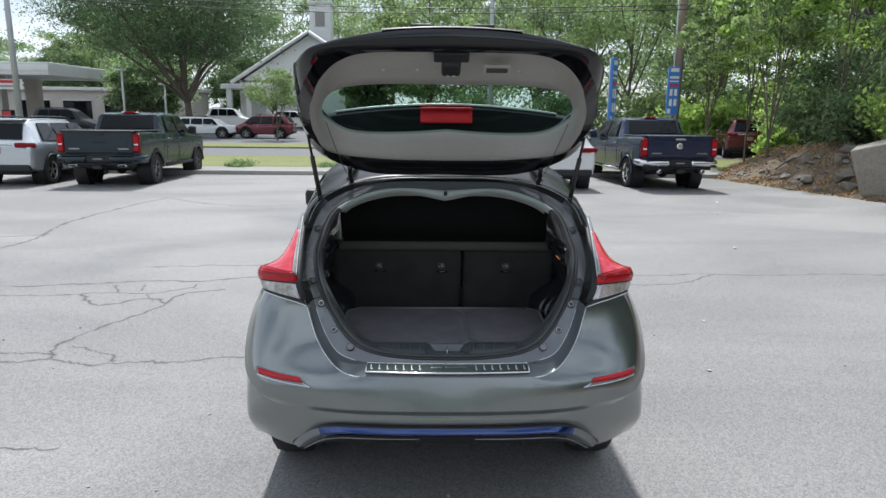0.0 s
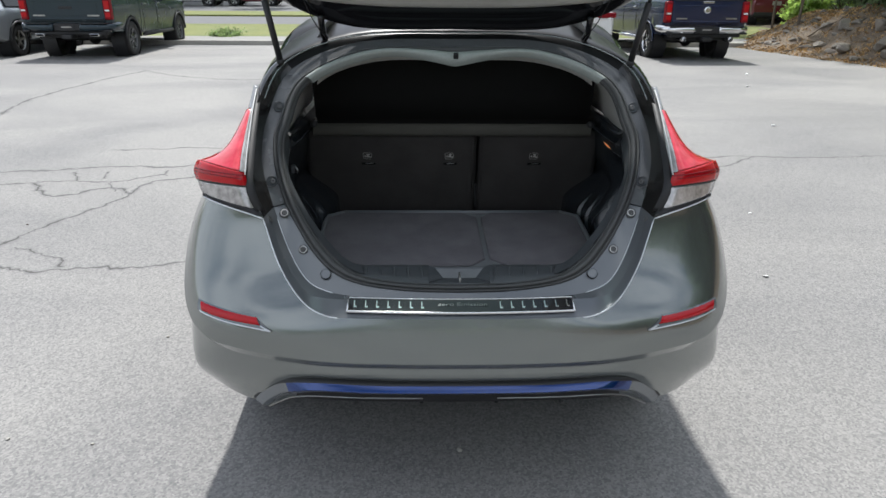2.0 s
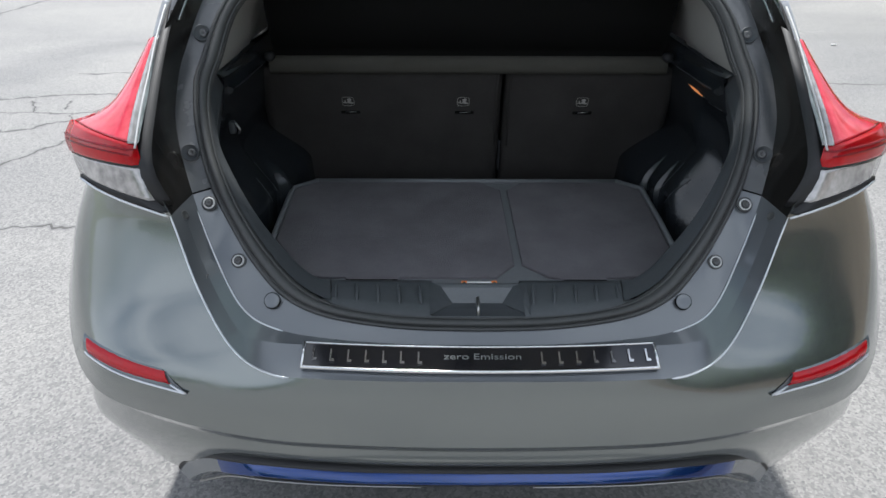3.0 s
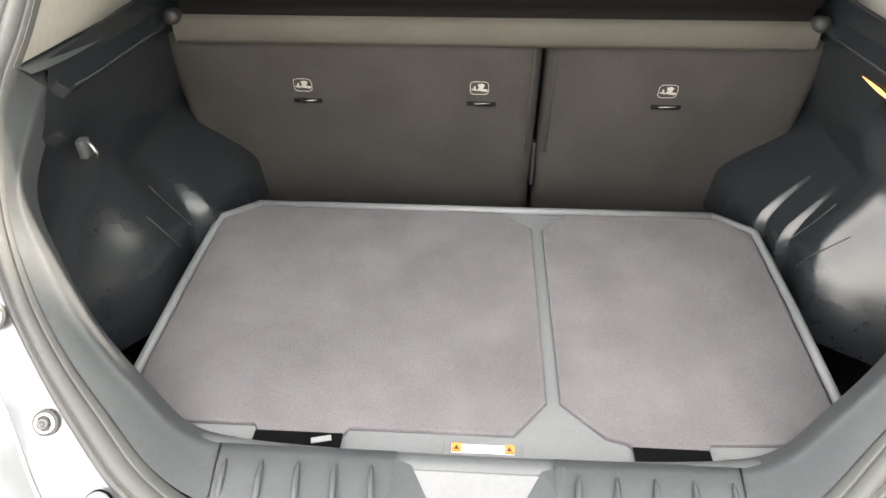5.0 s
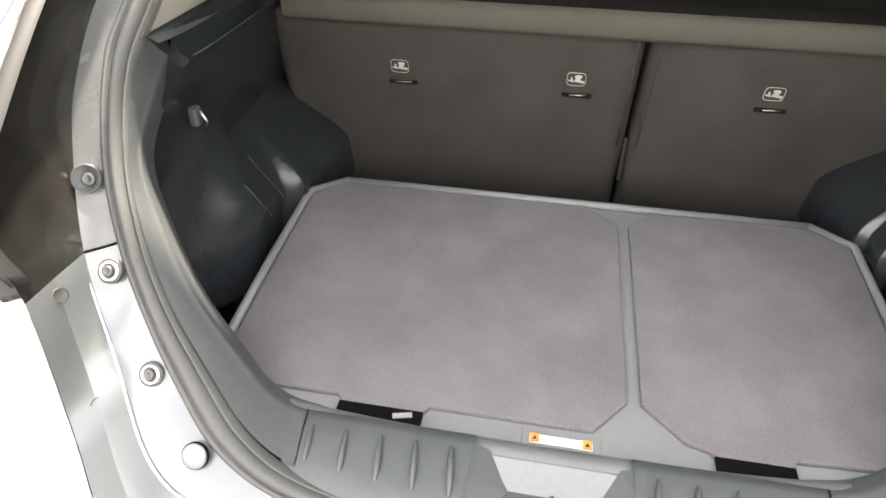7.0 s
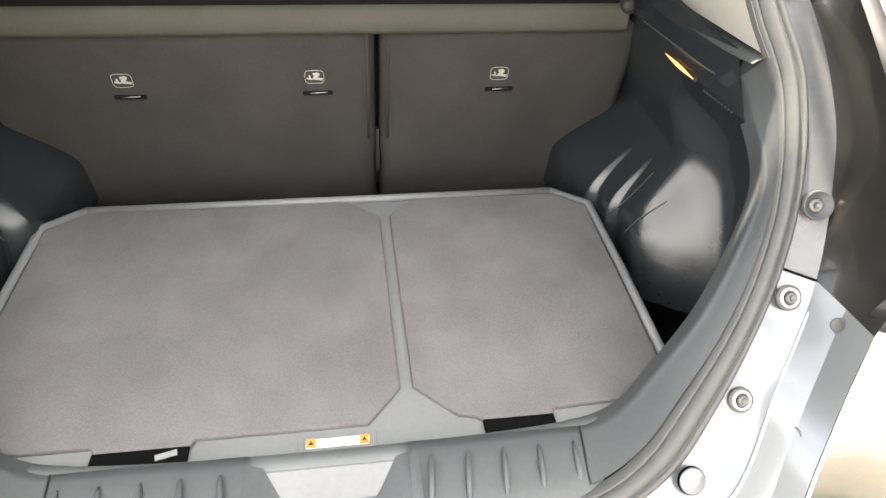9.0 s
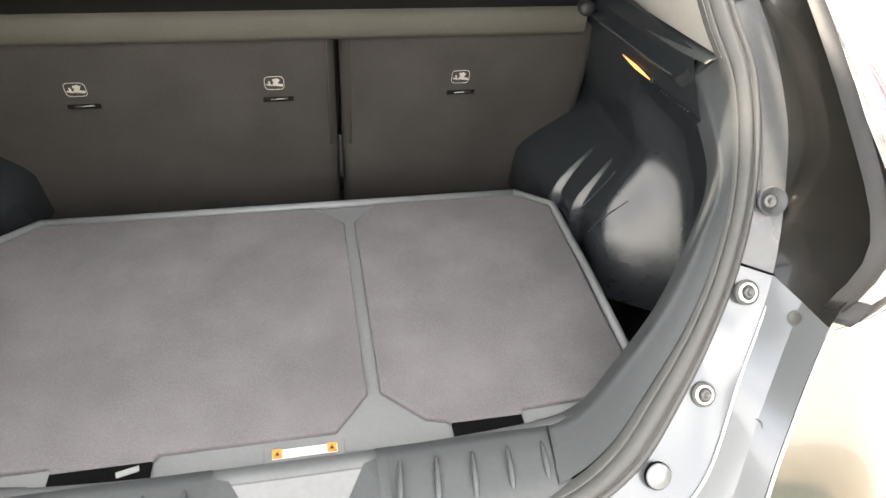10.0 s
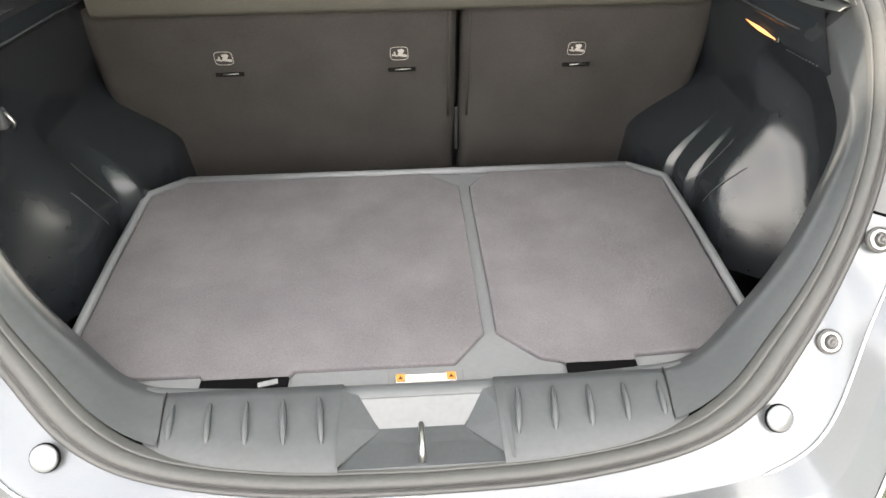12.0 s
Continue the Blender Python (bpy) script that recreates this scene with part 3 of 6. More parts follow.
both("pale_band", patch([(.655, .240, 1.122), (.661, .305, 1.160), (.666, .395, 1.211), (.671, .50, 1.267)], [(.663, .249, 1.122), (.669, .309, 1.159), (.673, .399, 1.210), (.676, .50, 1.264)], 6, 2, .001, .011), CLEARLENS, lamps, "pale clear band beside the red lens")
both("red_bar", patch([(.650, .234, 1.081), (.652, .236, 1.100), (.655, .241, 1.120)], [(.824, .340, 1.071), (.832, .352, 1.098), (.824, .374, 1.124)], 4, 6, .014, .016), REDDARK, lamps, "dark red light bar")
for k in range(3):
    z = 1.088 + k * .011
    both("light_line", patch([(.652, .236, z), (.652, .237, z + .003)], [(.827, .346, z - .006), (.828, .348, z - .003)], 2, 6, .014, .0170), LAMPRED, lamps, "dark line in the red bar")
both("lamp_gap", patch([(.650, .234, 1.076), (.650, .234, 1.081)], [(.823, .339, 1.066), (.824, .340, 1.071)], 2, 6, .012, .013), BLACKP, lamps)
both("clear_lens", patch([(.634, .222, 1.012), (.642, .227, 1.042), (.650, .233, 1.075)], [(.804, .312, 1.032), (.815, .325, 1.048), (.823, .338, 1.065)], 4, 6, .010, .011), CLEARLENS, lamps, "clear ribbed lower lens")
for k in range(2):
    x = .690 + k * .055
    both("lens_rib", patch([(x - .008, .225 + .6 * (x - .634), 1.036), (x - .012, .225 + .6 * (x - .634), 1.052), (x + .006, .229 + .6 * (x - .634), 1.066)], [(x - .004, .227 + .6 * (x - .634), 1.036), (x - .008, .227 + .6 * (x - .634), 1.052), (x + .008, .231 + .6 * (x - .634), 1.062)], 4, 2, .001, .020), CHROME, lamps)
both("lamp_bezel", patch([(.612, .212, .990), (.632, .222, 1.011)], [(.804, .306, 1.022), (.805, .311, 1.031)], 3, 6, .010, .010), BLACKP, lamps)
for s in (1, -1):
    path = [Vector((s * x, y - .012, z)) for x, y, z in spline([(.648, .236, 1.118), (.656, .31, 1.166), (.664, .40, 1.217), (.672, .50, 1.275), (.676, .58, 1.318)], 5)]
    part("bright_edge", tube(path, .0022, 6), WASHER, lamps[s])
    # bright line under the lamp, painted as a pale tube
    path = [Vector((s * x, y, z)) for x, y, z in spline([(.606, .208, .983), (.645, .207, .999), (.700, .224, 1.011), (.76, .258, 1.020), (.808, .297, 1.026)], 4)]
    part("lower_edge", tube(path, .0026, 6), GLINT, lamps[s])

# reflectors, blue strip and diffuser
_SKIN = [v for r in across([SHUT, SKIN1, SKIN2, SKIN3], 12) for v in spline(r, 8)[:49]]


def skin_y(x, z):
    """How far back the bumper's skin lies at a place (x, z)."""
    near = sorted(_SKIN, key=lambda v: (v.x - x) ** 2 + (v.z - z) ** 2)[:4]
    ws = [1 / (1e-6 + (v.x - x) ** 2 + (v.z - z) ** 2) for v in near]
    return sum(w * v.y for w, v in zip(ws, near)) / sum(ws)


def on_skin(top, bottom, lifts, s, n=12):
    """A moulding on the bumper between two lines in (x, z); lifts give its section."""
    rows = []
    for f, up in lifts:
        row = []
        for i in range(n + 1):
            t = i / n
            x = (top[0][0] + (top[1][0] - top[0][0]) * t) * (1 - f) + (bottom[0][0] + (bottom[1][0] - bottom[0][0]) * t) * f
            z = (top[0][1] + (top[1][1] - top[0][1]) * t) * (1 - f) + (bottom[0][1] + (bottom[1][1] - bottom[0][1]) * t) * f
            row.append(Vector((s * (x + up * .5 * (x / .8) ** 2), skin_y(x, z) - up, z)))
        rows.append(row)
    return grid(rows)


for s in (1, -1):
    holder = part("reflector_holder", on_skin([(.620, .7205), (.822, .7265)], [(.568, .684), (.826, .696)], ((-.04, -.006), (0, .001), (.5, .0015), (.9, .0025), (1.0, .003), (1.05, -.006)), s, 16), JAMB, car)
    part("reflector", on_skin([(.614, .7175), (.812, .7225)], [(.602, .6985), (.806, .7015)], ((-.03, -.006), (0, .003), (.5, .0050), (.97, .004), (1.03, -.006)), s, 16), REDDARK, holder, "red reflector lens")
    # light caught by the holder's lip, painted as a pale tube
    lip = [Vector((s * x, skin_y(x, z) - .005, z)) for x, z in ((.602, .6985), (.588, .6915), (.569, .6855), (.602, .6880), (.682, .6920), (.74, .6945), (.79, .6965), (.815, .699))]
    part("lip_glint", tube(lip[:3] + spline(lip[2:], 4)[1:], .0024, 6), GLINT, holder)
# the strip turns down at its ends into grey wings
HIGH = [(0, -.014, .527), (.25, -.010, .527), (.43, .007, .527), (.512, .029, .516), (.577, .066, .487), (.645, .110, .426), (.668, .116, .394)]
LOW = [(0, -.008, .488), (.25, -.004, .488), (.43, .012, .487), (.500, .032, .470), (.542, .058, .446), (.585, .080, .412), (.613, .092, .385)]
high, low = spline(HIGH, 8), spline(LOW, 8)
rows = [[a.lerp(b, f) + Vector((0, d, 0)) for a, b in zip(high, low)] for f, d in ((-.06, .020), (-.02, .002), (.05, -.001), (.12, -.002), (.15, -.003), (.56, -.015), (.60, -.0158), (.64, -.015), (.94, -.005), (1.0, .0), (1.05, .018))]
part("strip_frame", grid([[mirror(v) for v in r[:0:-1]] + r for r in rows[:4]]), BLACKP, car, "thin black frame over the blue strip")
part("blue_strip", grid([[mirror(v) for v in r[28:0:-1]] + r[:29] for r in rows[3:]]), BLUE, car, "glossy blue accent strip")
both("strip_wing", [r[28:] for r in rows[3:]], JAMB, car, "grey wing at the end of the blue strip")
dif = [(0, .018, .46), (.25, .022, .46), (.43, .034, .458), (.52, .080, .435), (.575, .130, .39)]
rows = []
for dz, dy in ((.012, .0), (-.025, .012), (-.045, .05), (-.085, .16), (-.12, .34)):
    h = spline([(x, y + dy, max(.24, z + dz)) for x, y, z in dif], 5)
    rows.append([mirror(v) for v in h[:0:-1]] + h)
diff = part("diffuser", grid(rows), BLACKP, car, "matt black lower diffuser")
for s in (1, -1):
    part("diffuser_edge", tube(spline([(s * .115, -.002, .470), (s * .3, .004, .469), (s * .43, .016, .468), (s * .495, .040, .452), (s * .54, .060, .432), (s * .585, .080, .400), (s * .613, .092, .380)], 4), .0022, 6), STEEL, diff)
    for x in (.12, .33):
        part("fin", boxed((s * x, .13, .405), (.012, .12, .05), Matrix.Rotation(-.35, 3, "X"), .004), BLACKP, diff)


# wheels
def wheel(name, c, r, w, parent, rim=STEEL, spokes=5):
    s = 1 if c[0] > 0 else -1
    prof = [(r * .62, -w / 2), (r * .9, -w / 2 * 1.02), (r * .975, -w / 2 * .85), (r, -w / 2 * .55), (r, w / 2 * .55), (r * .975, w / 2 * .85), (r * .9, w / 2 * 1.02), (r * .62, w / 2)]
    t = part(name, spin(prof, c, (s, 0, 0), 28, True), TYRE, parent)
    part("rim", spin([(r * .63, w * .42), (r * .60, w * .30), (r * .58, -w * .3), (r * .3, -w * .3), (r * .02, -w * .3)], c, (s, 0, 0), 24), BLACKP, t)
    hub = part("spokes", spin([(.001, w * .43), (r * .10, w * .42), (r * .13, w * .34), (r * .13, w * .10)], c, (s, 0, 0), 14), rim, t)
    for i in range(spokes):
        a = 2 * math.pi * i / spokes + .2
        ca, sa = math.cos(a), math.sin(a)
        prof = [(r * .08, r * .055, w * .40), (r * .35, r * .075, w * .36), (r * .60, r * .105, w * .43)]
        top, low = [], []
        for d, hw, h in prof:
            for k in (-1, 1):
                y, z = ca * d - sa * hw * k, sa * d + ca * hw * k
                top.append(Vector(c) + Vector((s * h, y, z)))
                low.append(Vector(c) + Vector((s * (h - w * .16), y, z)))
        part("spoke", bm_of(top + low, [(0, 1, 3, 2), (2, 3, 5, 4), (6, 7, 9, 8), (8, 9, 11, 10), (0, 2, 8, 6), (2, 4, 10, 8), (1, 3, 9, 7), (3, 5, 11, 9), (4, 5, 11, 10)], False), rim, hub)
    part("rim_lip", spin([(r * .655, w * .47), (r * .64, w * .50), (r * .60, w * .46), (r * .585, w * .30)], c, (s, 0, 0), 28), rim, t)
    return t


for s in (1, -1):
    wheel("wheel", (s * .775, .84, .315), .316, .205, car)
    wheel("wheel", (s * .775, 3.53, .315), .316, .205, car)
    # door mirrors
    m = part("door_mirror", boxed((s * 1.0, 2.95, 1.10), (.20, .11, .15), bevel=.035), BLACKP, car)
    part("mirror_arm", boxed((s * .89, 2.97, 1.05), (.08, .05, .04), bevel=.01), BLACKP, m)
    part("trim_joint", tube([(s * .313, .268, .8040), (s * .308, .235, .8070), (s * .303, .20, .8055), (s * .298, .172, .8010)], .0013, 5), BLACKP, car)


# ---- cargo space ----
FZ = .775
# raised floor: a plastic frame with two carpeted boards in it
outer = [(-.448, .884), (.448, .884), (.520, .822), (.508, .60), (.497, .36), (.40, .292), (.31, .274), (-.31, .274), (-.40, .292), (-.497, .36), (-.508, .60), (-.520, .822)]
frame_ob = part("cargo_floor", slab(outer, .70, FZ - .004, .004), FRAMEP, car, "raised charcoal plastic cargo floor frame")
left_board = [(-.440, .853), (.036, .853), (.094, .798), (.096, .380), (.050, .322), (-.165, .322), (-.172, .312), (-.285, .312), (-.292, .322), (-.392, .322), (-.480, .39), (-.489, .60), (-.497, .802)]
right_board = [(.158, .853), (.440, .853), (.497, .802), (.489, .60), (.478, .385), (.42, .328), (.300, .322), (.295, .312), (.20, .312), (.193, .318), (.168, .325), (.114, .380), (.113, .798)]
part("carpet_board", slab(left_board, FZ - .02, FZ + .003, .003), CARPET, frame_ob, "grey brown carpeted floor board")
part("carpet_board", slab(right_board, FZ - .02, FZ + .003, .003), CARPET, frame_ob, "grey brown carpeted floor board")
# raised bead along the frame's far edge and sides
part("frame_bead", tube([(-.444, .8625, FZ + .001), (.444, .8625, FZ + .001)], .0078, 10), FRAMEP, frame_ob)
for s in (-1, 1):
    part("frame_bead", tube([(s * .441, .862, FZ + .002), (s * .505, .808, FZ + .002), (s * .4985, .60, FZ + .002), (s * .4875, .375, FZ + .002)], .0075, 8), FRAMEP, frame_ob)
# the two front slots, their inner shade painted as black blocks, with a paper tag in one
for x0, x1 in ((-.288, -.172), (.200, .296)):
    b = bmesh.new()
    box(b, ((x0 + x1) / 2, .300, FZ - .0005), (x1 - x0, .026, .004), bevel=.001)
    part("finger_slot", b, GAPSHADE, frame_ob, "finger slot painted as a black block")
part("paper_tag", boxed((-.198, .301, FZ + .0025), (.026, .008, .0015), Matrix.Rotation(.25, 3, "Z")), SMOKEP, frame_ob, "small white paper tag")
# warning label on the frame
lab = part("warning_label", boxed((.010, .300, FZ - .0015), (.080, .0125, .003), bevel=.0008), WHITEP, frame_ob, "white label with orange warning ends")
for s in (-1, 1):
    o = part("label_end", boxed((.010 + s * .0335, .300, FZ + .0008), (.012, .0120, .002)), ORANGE, lab)
    tri = bm_of([(.010 + s * .0335 + dx, .3 + dy, FZ + dz) for dz in (.0022, .0014) for dx, dy in ((-.0034, -.0035), (.0034, -.0035), (0, .0032))], [(0, 1, 2), (3, 4, 5), (0, 1, 4, 3), (1, 2, 5, 4), (2, 0, 3, 5)], False)
    part("warning_mark", tri, BLACKP, o)
part("label_pad", boxed((.010, .3015, FZ - .0035), (.10, .024, .003), bevel=.001), FRAMEP, lab)


# side trims with the wheel housings
def wall_x(y, z, side=1):
    """Half width of the cargo side: a pocket behind the opening, a leaning shoulder and the wheel housing. The shoulder
    and the folds, two sharp on one side and one soft on the other, are shaped to place highlights in the camera's view.
    """
    start, wide, deep = (.55, .13, .052) if side > 0 else (.47, .19, .020)
    shoulder = smooth01((y - start - .42 * (z - .80)) / wide)
    pocket = deep * (1 - shoulder) * (1 - smooth01((z - 1.0) / .10))
    if side > 0:
        lean = y - .20 * (z - .86)
        folds = .018 * smooth01((lean - .757) / .012) + .018 * smooth01((lean - .820) / .012)
    else:
        folds = .035 * smooth01((y - .30 * (z - .86) - .768) / .046)
    inward = .074 * shoulder + folds + .020 * smooth01((y - .86) / .08)
    top = .99 - .045 * smooth01((y - .68) / .08)
    base = .612 - .020 * smooth01((z - .92) / .10) - .018 * smooth01((z - .98) / .14)
    return base + pocket - inward * (1 - smooth01((z - .79) / (top - .79)))


for s in (-1, 1):
    rows = []
    for j in range(71):
        z = .70 + (1.172 - .70) * j / 70
        y0 = .30 + max(0, z - .82) * .80
        rows.append([Vector((s * wall_x(y0 + (1.095 - y0) * i / 260, z, s), y0 + (1.095 - y0) * i / 260, z)) for i in range(261)])
    trim = part("side_trim", grid(rows), SIDEP, car, "moulded dark plastic side trim with a wheel housing bulge")
    # stepped shelf ledge above it; paler plastic on its top and edge paints the light there
    rows = []
    for x, z, d in ((.580, 1.112, .012), (.563, 1.123, .012), (.560, 1.128, .012), (.562, 1.133, .012), (.571, 1.137, .010), (.575, 1.151, .008), (.577, 1.155, .008)):
        rows.append([Vector((s * x, .580 + .37 * t / 12, z - d * t / 12)) for t in range(13)])
    led = part("shelf_ledge", grid(rows), SIDEP, car, "dark plastic parcel shelf ledge")
    part("ledge_end", bm_of([r[0] for r in rows] + [Vector((s * .596, .580, 1.112)), Vector((s * .596, .580, 1.158))], [(7, 0, 1, 2, 3, 4, 5, 6, 8)], False), SIDEP, led)
    part("ledge_glint", tube(spline([Vector((s * .5615, .592, 1.1295)), Vector((s * .559, .64, 1.127)), Vector((s * .559, .74, 1.124)), Vector((s * .559, .855, 1.120))], 4), [.0006] + [.0012] * 11 + [.0006], 6), TRIM, led)
    rows = []
    for f, w in ((0, 0), (.12, .003), (.9, .003), (1.0, -.002)):
        rows.append([Vector((s * (.577 + .030 * f - .022 * (1 - f) * (1 - t / 12) ** 3), .512 + .438 * t / 12, 1.155 - .008 * t / 12 + .012 * f + w + .022 * (1 - t / 12) ** 4)) for t in range(13)])
    part("ledge_top", grid(rows), TRIM, led, "charcoal top of the ledge")
    # pale trim of the rear quarter
    rows = []
    for j in range(9):
        z = 1.158 + .36 * j / 8
        rows.append([Vector((s * (.628 - .16 * (j / 8) ** 1.5 - .015 * (i / 10)), .70 + .40 * max(0, (z - 1.16)) + .55 * i / 10, z)) for i in range(11)])
    part("quarter_trim", grid(rows), BEIGE, car, "pale grey quarter trim")
    # thin moulded lines on the housing
    for y0, z0, y1, z1 in ((.735, .888, .752, .795), (.668, .868, .697, .785)):
        pts = [(s * (wall_x(y0 + (y1 - y0) * t / 8, z0 + (z1 - z0) * t / 8, s) - .0006), y0 + (y1 - y0) * t / 8 - .006 * math.sin(math.pi * t / 8), z0 + (z1 - z0) * t / 8) for t in range(9)]
        part("moulded_line", tube(pts, .0009, 5), TRIM, trim)
# bag hook and the lit cargo lamp
hk = part("bag_hook", boxed((-.582, .598, 1.032), (.014, .020, .030), bevel=.004), TRIM, car, "small folding bag hook")
part("hook_tip", tube([(-.574, .598, 1.042), (-.565, .598, 1.026), (-.569, .598, 1.016)], .003, 6), STEEL, hk)
_la, _lb = Vector((.5755, .784, 1.0905)), Vector((.5755, .668, 1.0895))
cl = part("cargo_lamp", boxed(_la.lerp(_lb, .5) + Vector((.002, 0, 0)), (.006, .118, .012), None, .0025), SIDEP, car, "cargo lamp glowing orange")
part("lamp_lens", tube([_la.lerp(_lb, t) - Vector((.001, 0, 0)) for t in (.04, .3, .5, .7, .96)], [.0005, .0024, .0034, .0026, .0005], 8), LAMPON, cl)
for i in range(10):
    _y, _z = .643 - i * .0098, 1.083 + i * .0008
    part("speaker_dot", boxed((wall_x(_y, _z) - .0006, _y, _z), (.002, .0018, .0018)), STEEL, trim)


# rear seat backs
def seat_y(z):
    return .953 - .26 * (z - .99)


def seat_back(x0, x1):
    rows = []
    n = 40
    for j in range(17):
        z = .63 + .462 * j / 16
        row = []
        for i in range(n + 1):
            f = i / n
            x = x0 + (x1 - x0) * f
            edge = min(f, 1 - f) * (x1 - x0)
            r = .016 * (1 - smooth01(edge / .014)) + .012 * (1 - smooth01((z - .63) / .03))
            row.append(Vector((x, seat_y(z) + r, z)))
        rows.append([Vector((x0, seat_y(z) + .09, z))] + row + [Vector((x1, seat_y(z) + .09, z))])
    rows = [[v + Vector((0, .09, 0)) for v in rows[0]]] + rows + [[v + Vector((0, .09, 0)) for v in rows[-1]]]
    return grid(rows)


seats = {}
for key, x0, x1 in (("wide", -.60, .0985), ("narrow", .1095, .60)):
    seats[key] = part("seat_back", seat_back(x0, x1), SEATCLOTH, car, "dark felt back of the %s folding seat" % key)
for key, x in (("wide", .086), ("narrow", .124)):
    part("seam", tube([(x, seat_y(z) + .002, z) for z in (.84, .92, 1.0, 1.1)], .0035, 6), SEATCLOTH, seats[key])
part("seat_gap_plastic", boxed((.104, 1.10, .95), (.03, .03, .55)), BLACKP, car)
part("split_bracket", boxed((.104, 1.02, .80), (.008, .02, .10), bevel=.002), BLACKP, car)
tilt = Matrix.Rotation(math.atan(-.26) * -1, 3, "X")
for key, x in (("wide", -.349), ("wide", -.012), ("narrow", .337)):
    z = .990
    y = seat_y(z)
    b = bmesh.new()
    ringp = [(x + .0172 * math.copysign(abs(math.cos(a)) ** .45, math.cos(a)), 0, .0138 * math.copysign(abs(math.sin(a)) ** .45, math.sin(a))) for a in [2 * math.pi * i / 32 for i in range(33)]]
    tag = part("anchor_tag", tube([(p[0], seat_y(z + p[2]) - .001, z + p[2]) for p in ringp], .0007, 6), GREYINK, seats[key], "child seat anchor marking")
    # a plain seat-like mark
    for dx, dz, w, h, a in ((.004, .003, .007, .013, .5), (.006, -.004, .016, .005, .15), (-.009, -.004, .010, .003, .2), (-.0085, .0, .003, .008, -.2), (.0, .006, .005, .005, 0)):
        part("anchor_mark", boxed((x + dx, seat_y(z + dz) - .001, z + dz), (w * 1.15, .002, h * .95), Matrix.Rotation(a, 3, "Y"), .0008), GREYINK, tag)
    # the slot's shade is a dark block set on the seat back
    sl = part("anchor_slot", boxed((x + .004, seat_y(.955) - .001, .955), (.056, .006, .0085), bevel=.002), SHELFSHADE, seats[key])
    part("anchor_bar", tube([(x - .010, seat_y(.955) - .004, .9555), (x + .022, seat_y(.955) - .004, .957)], .0014, 6), STEEL, sl)

# parcel shelf, lifted by its cords
shelf_rows = []
for f, h in ((0, 0), (.10, .0), (.12, .012), (.5, .010), (.52, .004), (.97, .006), (1.0, .0)):
    shelf_rows.append([Vector((-.54 + 1.08 * i / 12, .925 - .100 * f - h * .8, 1.128 + .290 * f - h * .5)) for i in range(13)])
back_rows = [[v + Vector((0, .02, .012)) for v in r] for r in shelf_rows[::-1]]
shelf = part("parcel_shelf", grid(shelf_rows + back_rows + [shelf_rows[0]]), SHELFSHADE, car, "felt parcel shelf tilted up by its cords, darkened for shade")
hem = []
for dy, z in ((.02, 1.130), (-.004, 1.128), (-.012, 1.115), (-.010, 1.090), (-.002, 1.080), (.025, 1.082)):
    hem.append([Vector((-.556 + 1.112 * i / 14, .920 + dy, z)) for i in range(15)])
part("shelf_edge", grid(hem), SHELFCLOTH, shelf, "lighter rolled edge of the shelf")
for s in (-1, 1):
    part("shelf_pivot", spin([(.014, -.01), (.014, .012), (.006, .016), (.0005, .016)], (s * .552, .915, 1.128), (0, -1, .2), 12), BLACKP, shelf)
part("cabin_lining", boxed((0, 1.35, 1.05), (1.1, .04, .86)), BLACKP, car)
part("headliner", boxed((0, 1.20, 1.462), (.80, .48, .02), bevel=.006), BEIGE, car)

# ---- tailgate: shaped shut, then swung up ----
HINGE = Vector((0, .80, 1.50))
SWING = Matrix.Translation(HINGE) @ Matrix.Rotation(radians(-80.0), 4, "X") @ Matrix.Translation(-HINGE)


def inner_y(z):
    pts = ((.70, .01), (.80, .115), (.838, .155), (.90, .225), (.96, .290), (1.05, .375), (1.26, .555), (1.50, .775))
    for (a, ya), (b, yb) in zip(pts, pts[1:]):
        if z <= b:
            return ya + (yb - ya) * (z - a) / (b - a)
    return pts[-1][1]


def plane_ring(pts, dy):
    return [(x, inner_y(z) + dy, z) for x, z in pts]


def glass_y(z):
    return .302 + (z - 1.075) * .88


GATE_EDGE = [(0, .112, .797), (.16, .114, .797), (.33, .120, .797), (.45, .130, .800), (.53, .155, .820), (.58, .20, .885), (.618, .235, .980), (.645, .255, 1.085), (.660, .36, 1.18), (.665, .50, 1.27), (.60, .68, 1.40), (.36, .79, 1.475), (0, .80, 1.485)]
GATE_IN = [(0, .138, .815), (.16, .140, .815), (.32, .145, .815), (.43, .152, .818), (.505, .185, .845), (.555, .245, .91), (.600, .31, .99), (.625, .38, 1.08), (.640, .45, 1.15), (.632, .54, 1.24), (.56, .66, 1.37), (.33, .745, 1.452), (0, .755, 1.462)]
TRIM_OUT = plane_ring([(0, .838), (.16, .838), (.30, .842), (.385, .856), (.46, .892), (.525, .955), (.565, 1.035), (.590, 1.10), (.602, 1.18), (.600, 1.27), (.552, 1.385), (.30, 1.432), (0, 1.440)], -.004)
TRIM_MID = [(x * .95, y - .012, z + (.03 if i < 4 else .012 if i < 8 else -.012 if i > 9 else 0)) for i, (x, y, z) in enumerate(TRIM_OUT)]
GLASS_E = [(x, glass_y(z), z) for x, z in [(0, 1.075), (.16, 1.073), (.28, 1.075), (.385, 1.085), (.465, 1.105), (.515, 1.14), (.542, 1.18), (.556, 1.215), (.562, 1.255), (.553, 1.300), (.455, 1.386), (.26, 1.402), (0, 1.380)]]
GLASS_B = [(x, y - .02, z + .004) for x, y, z in GLASS_E]
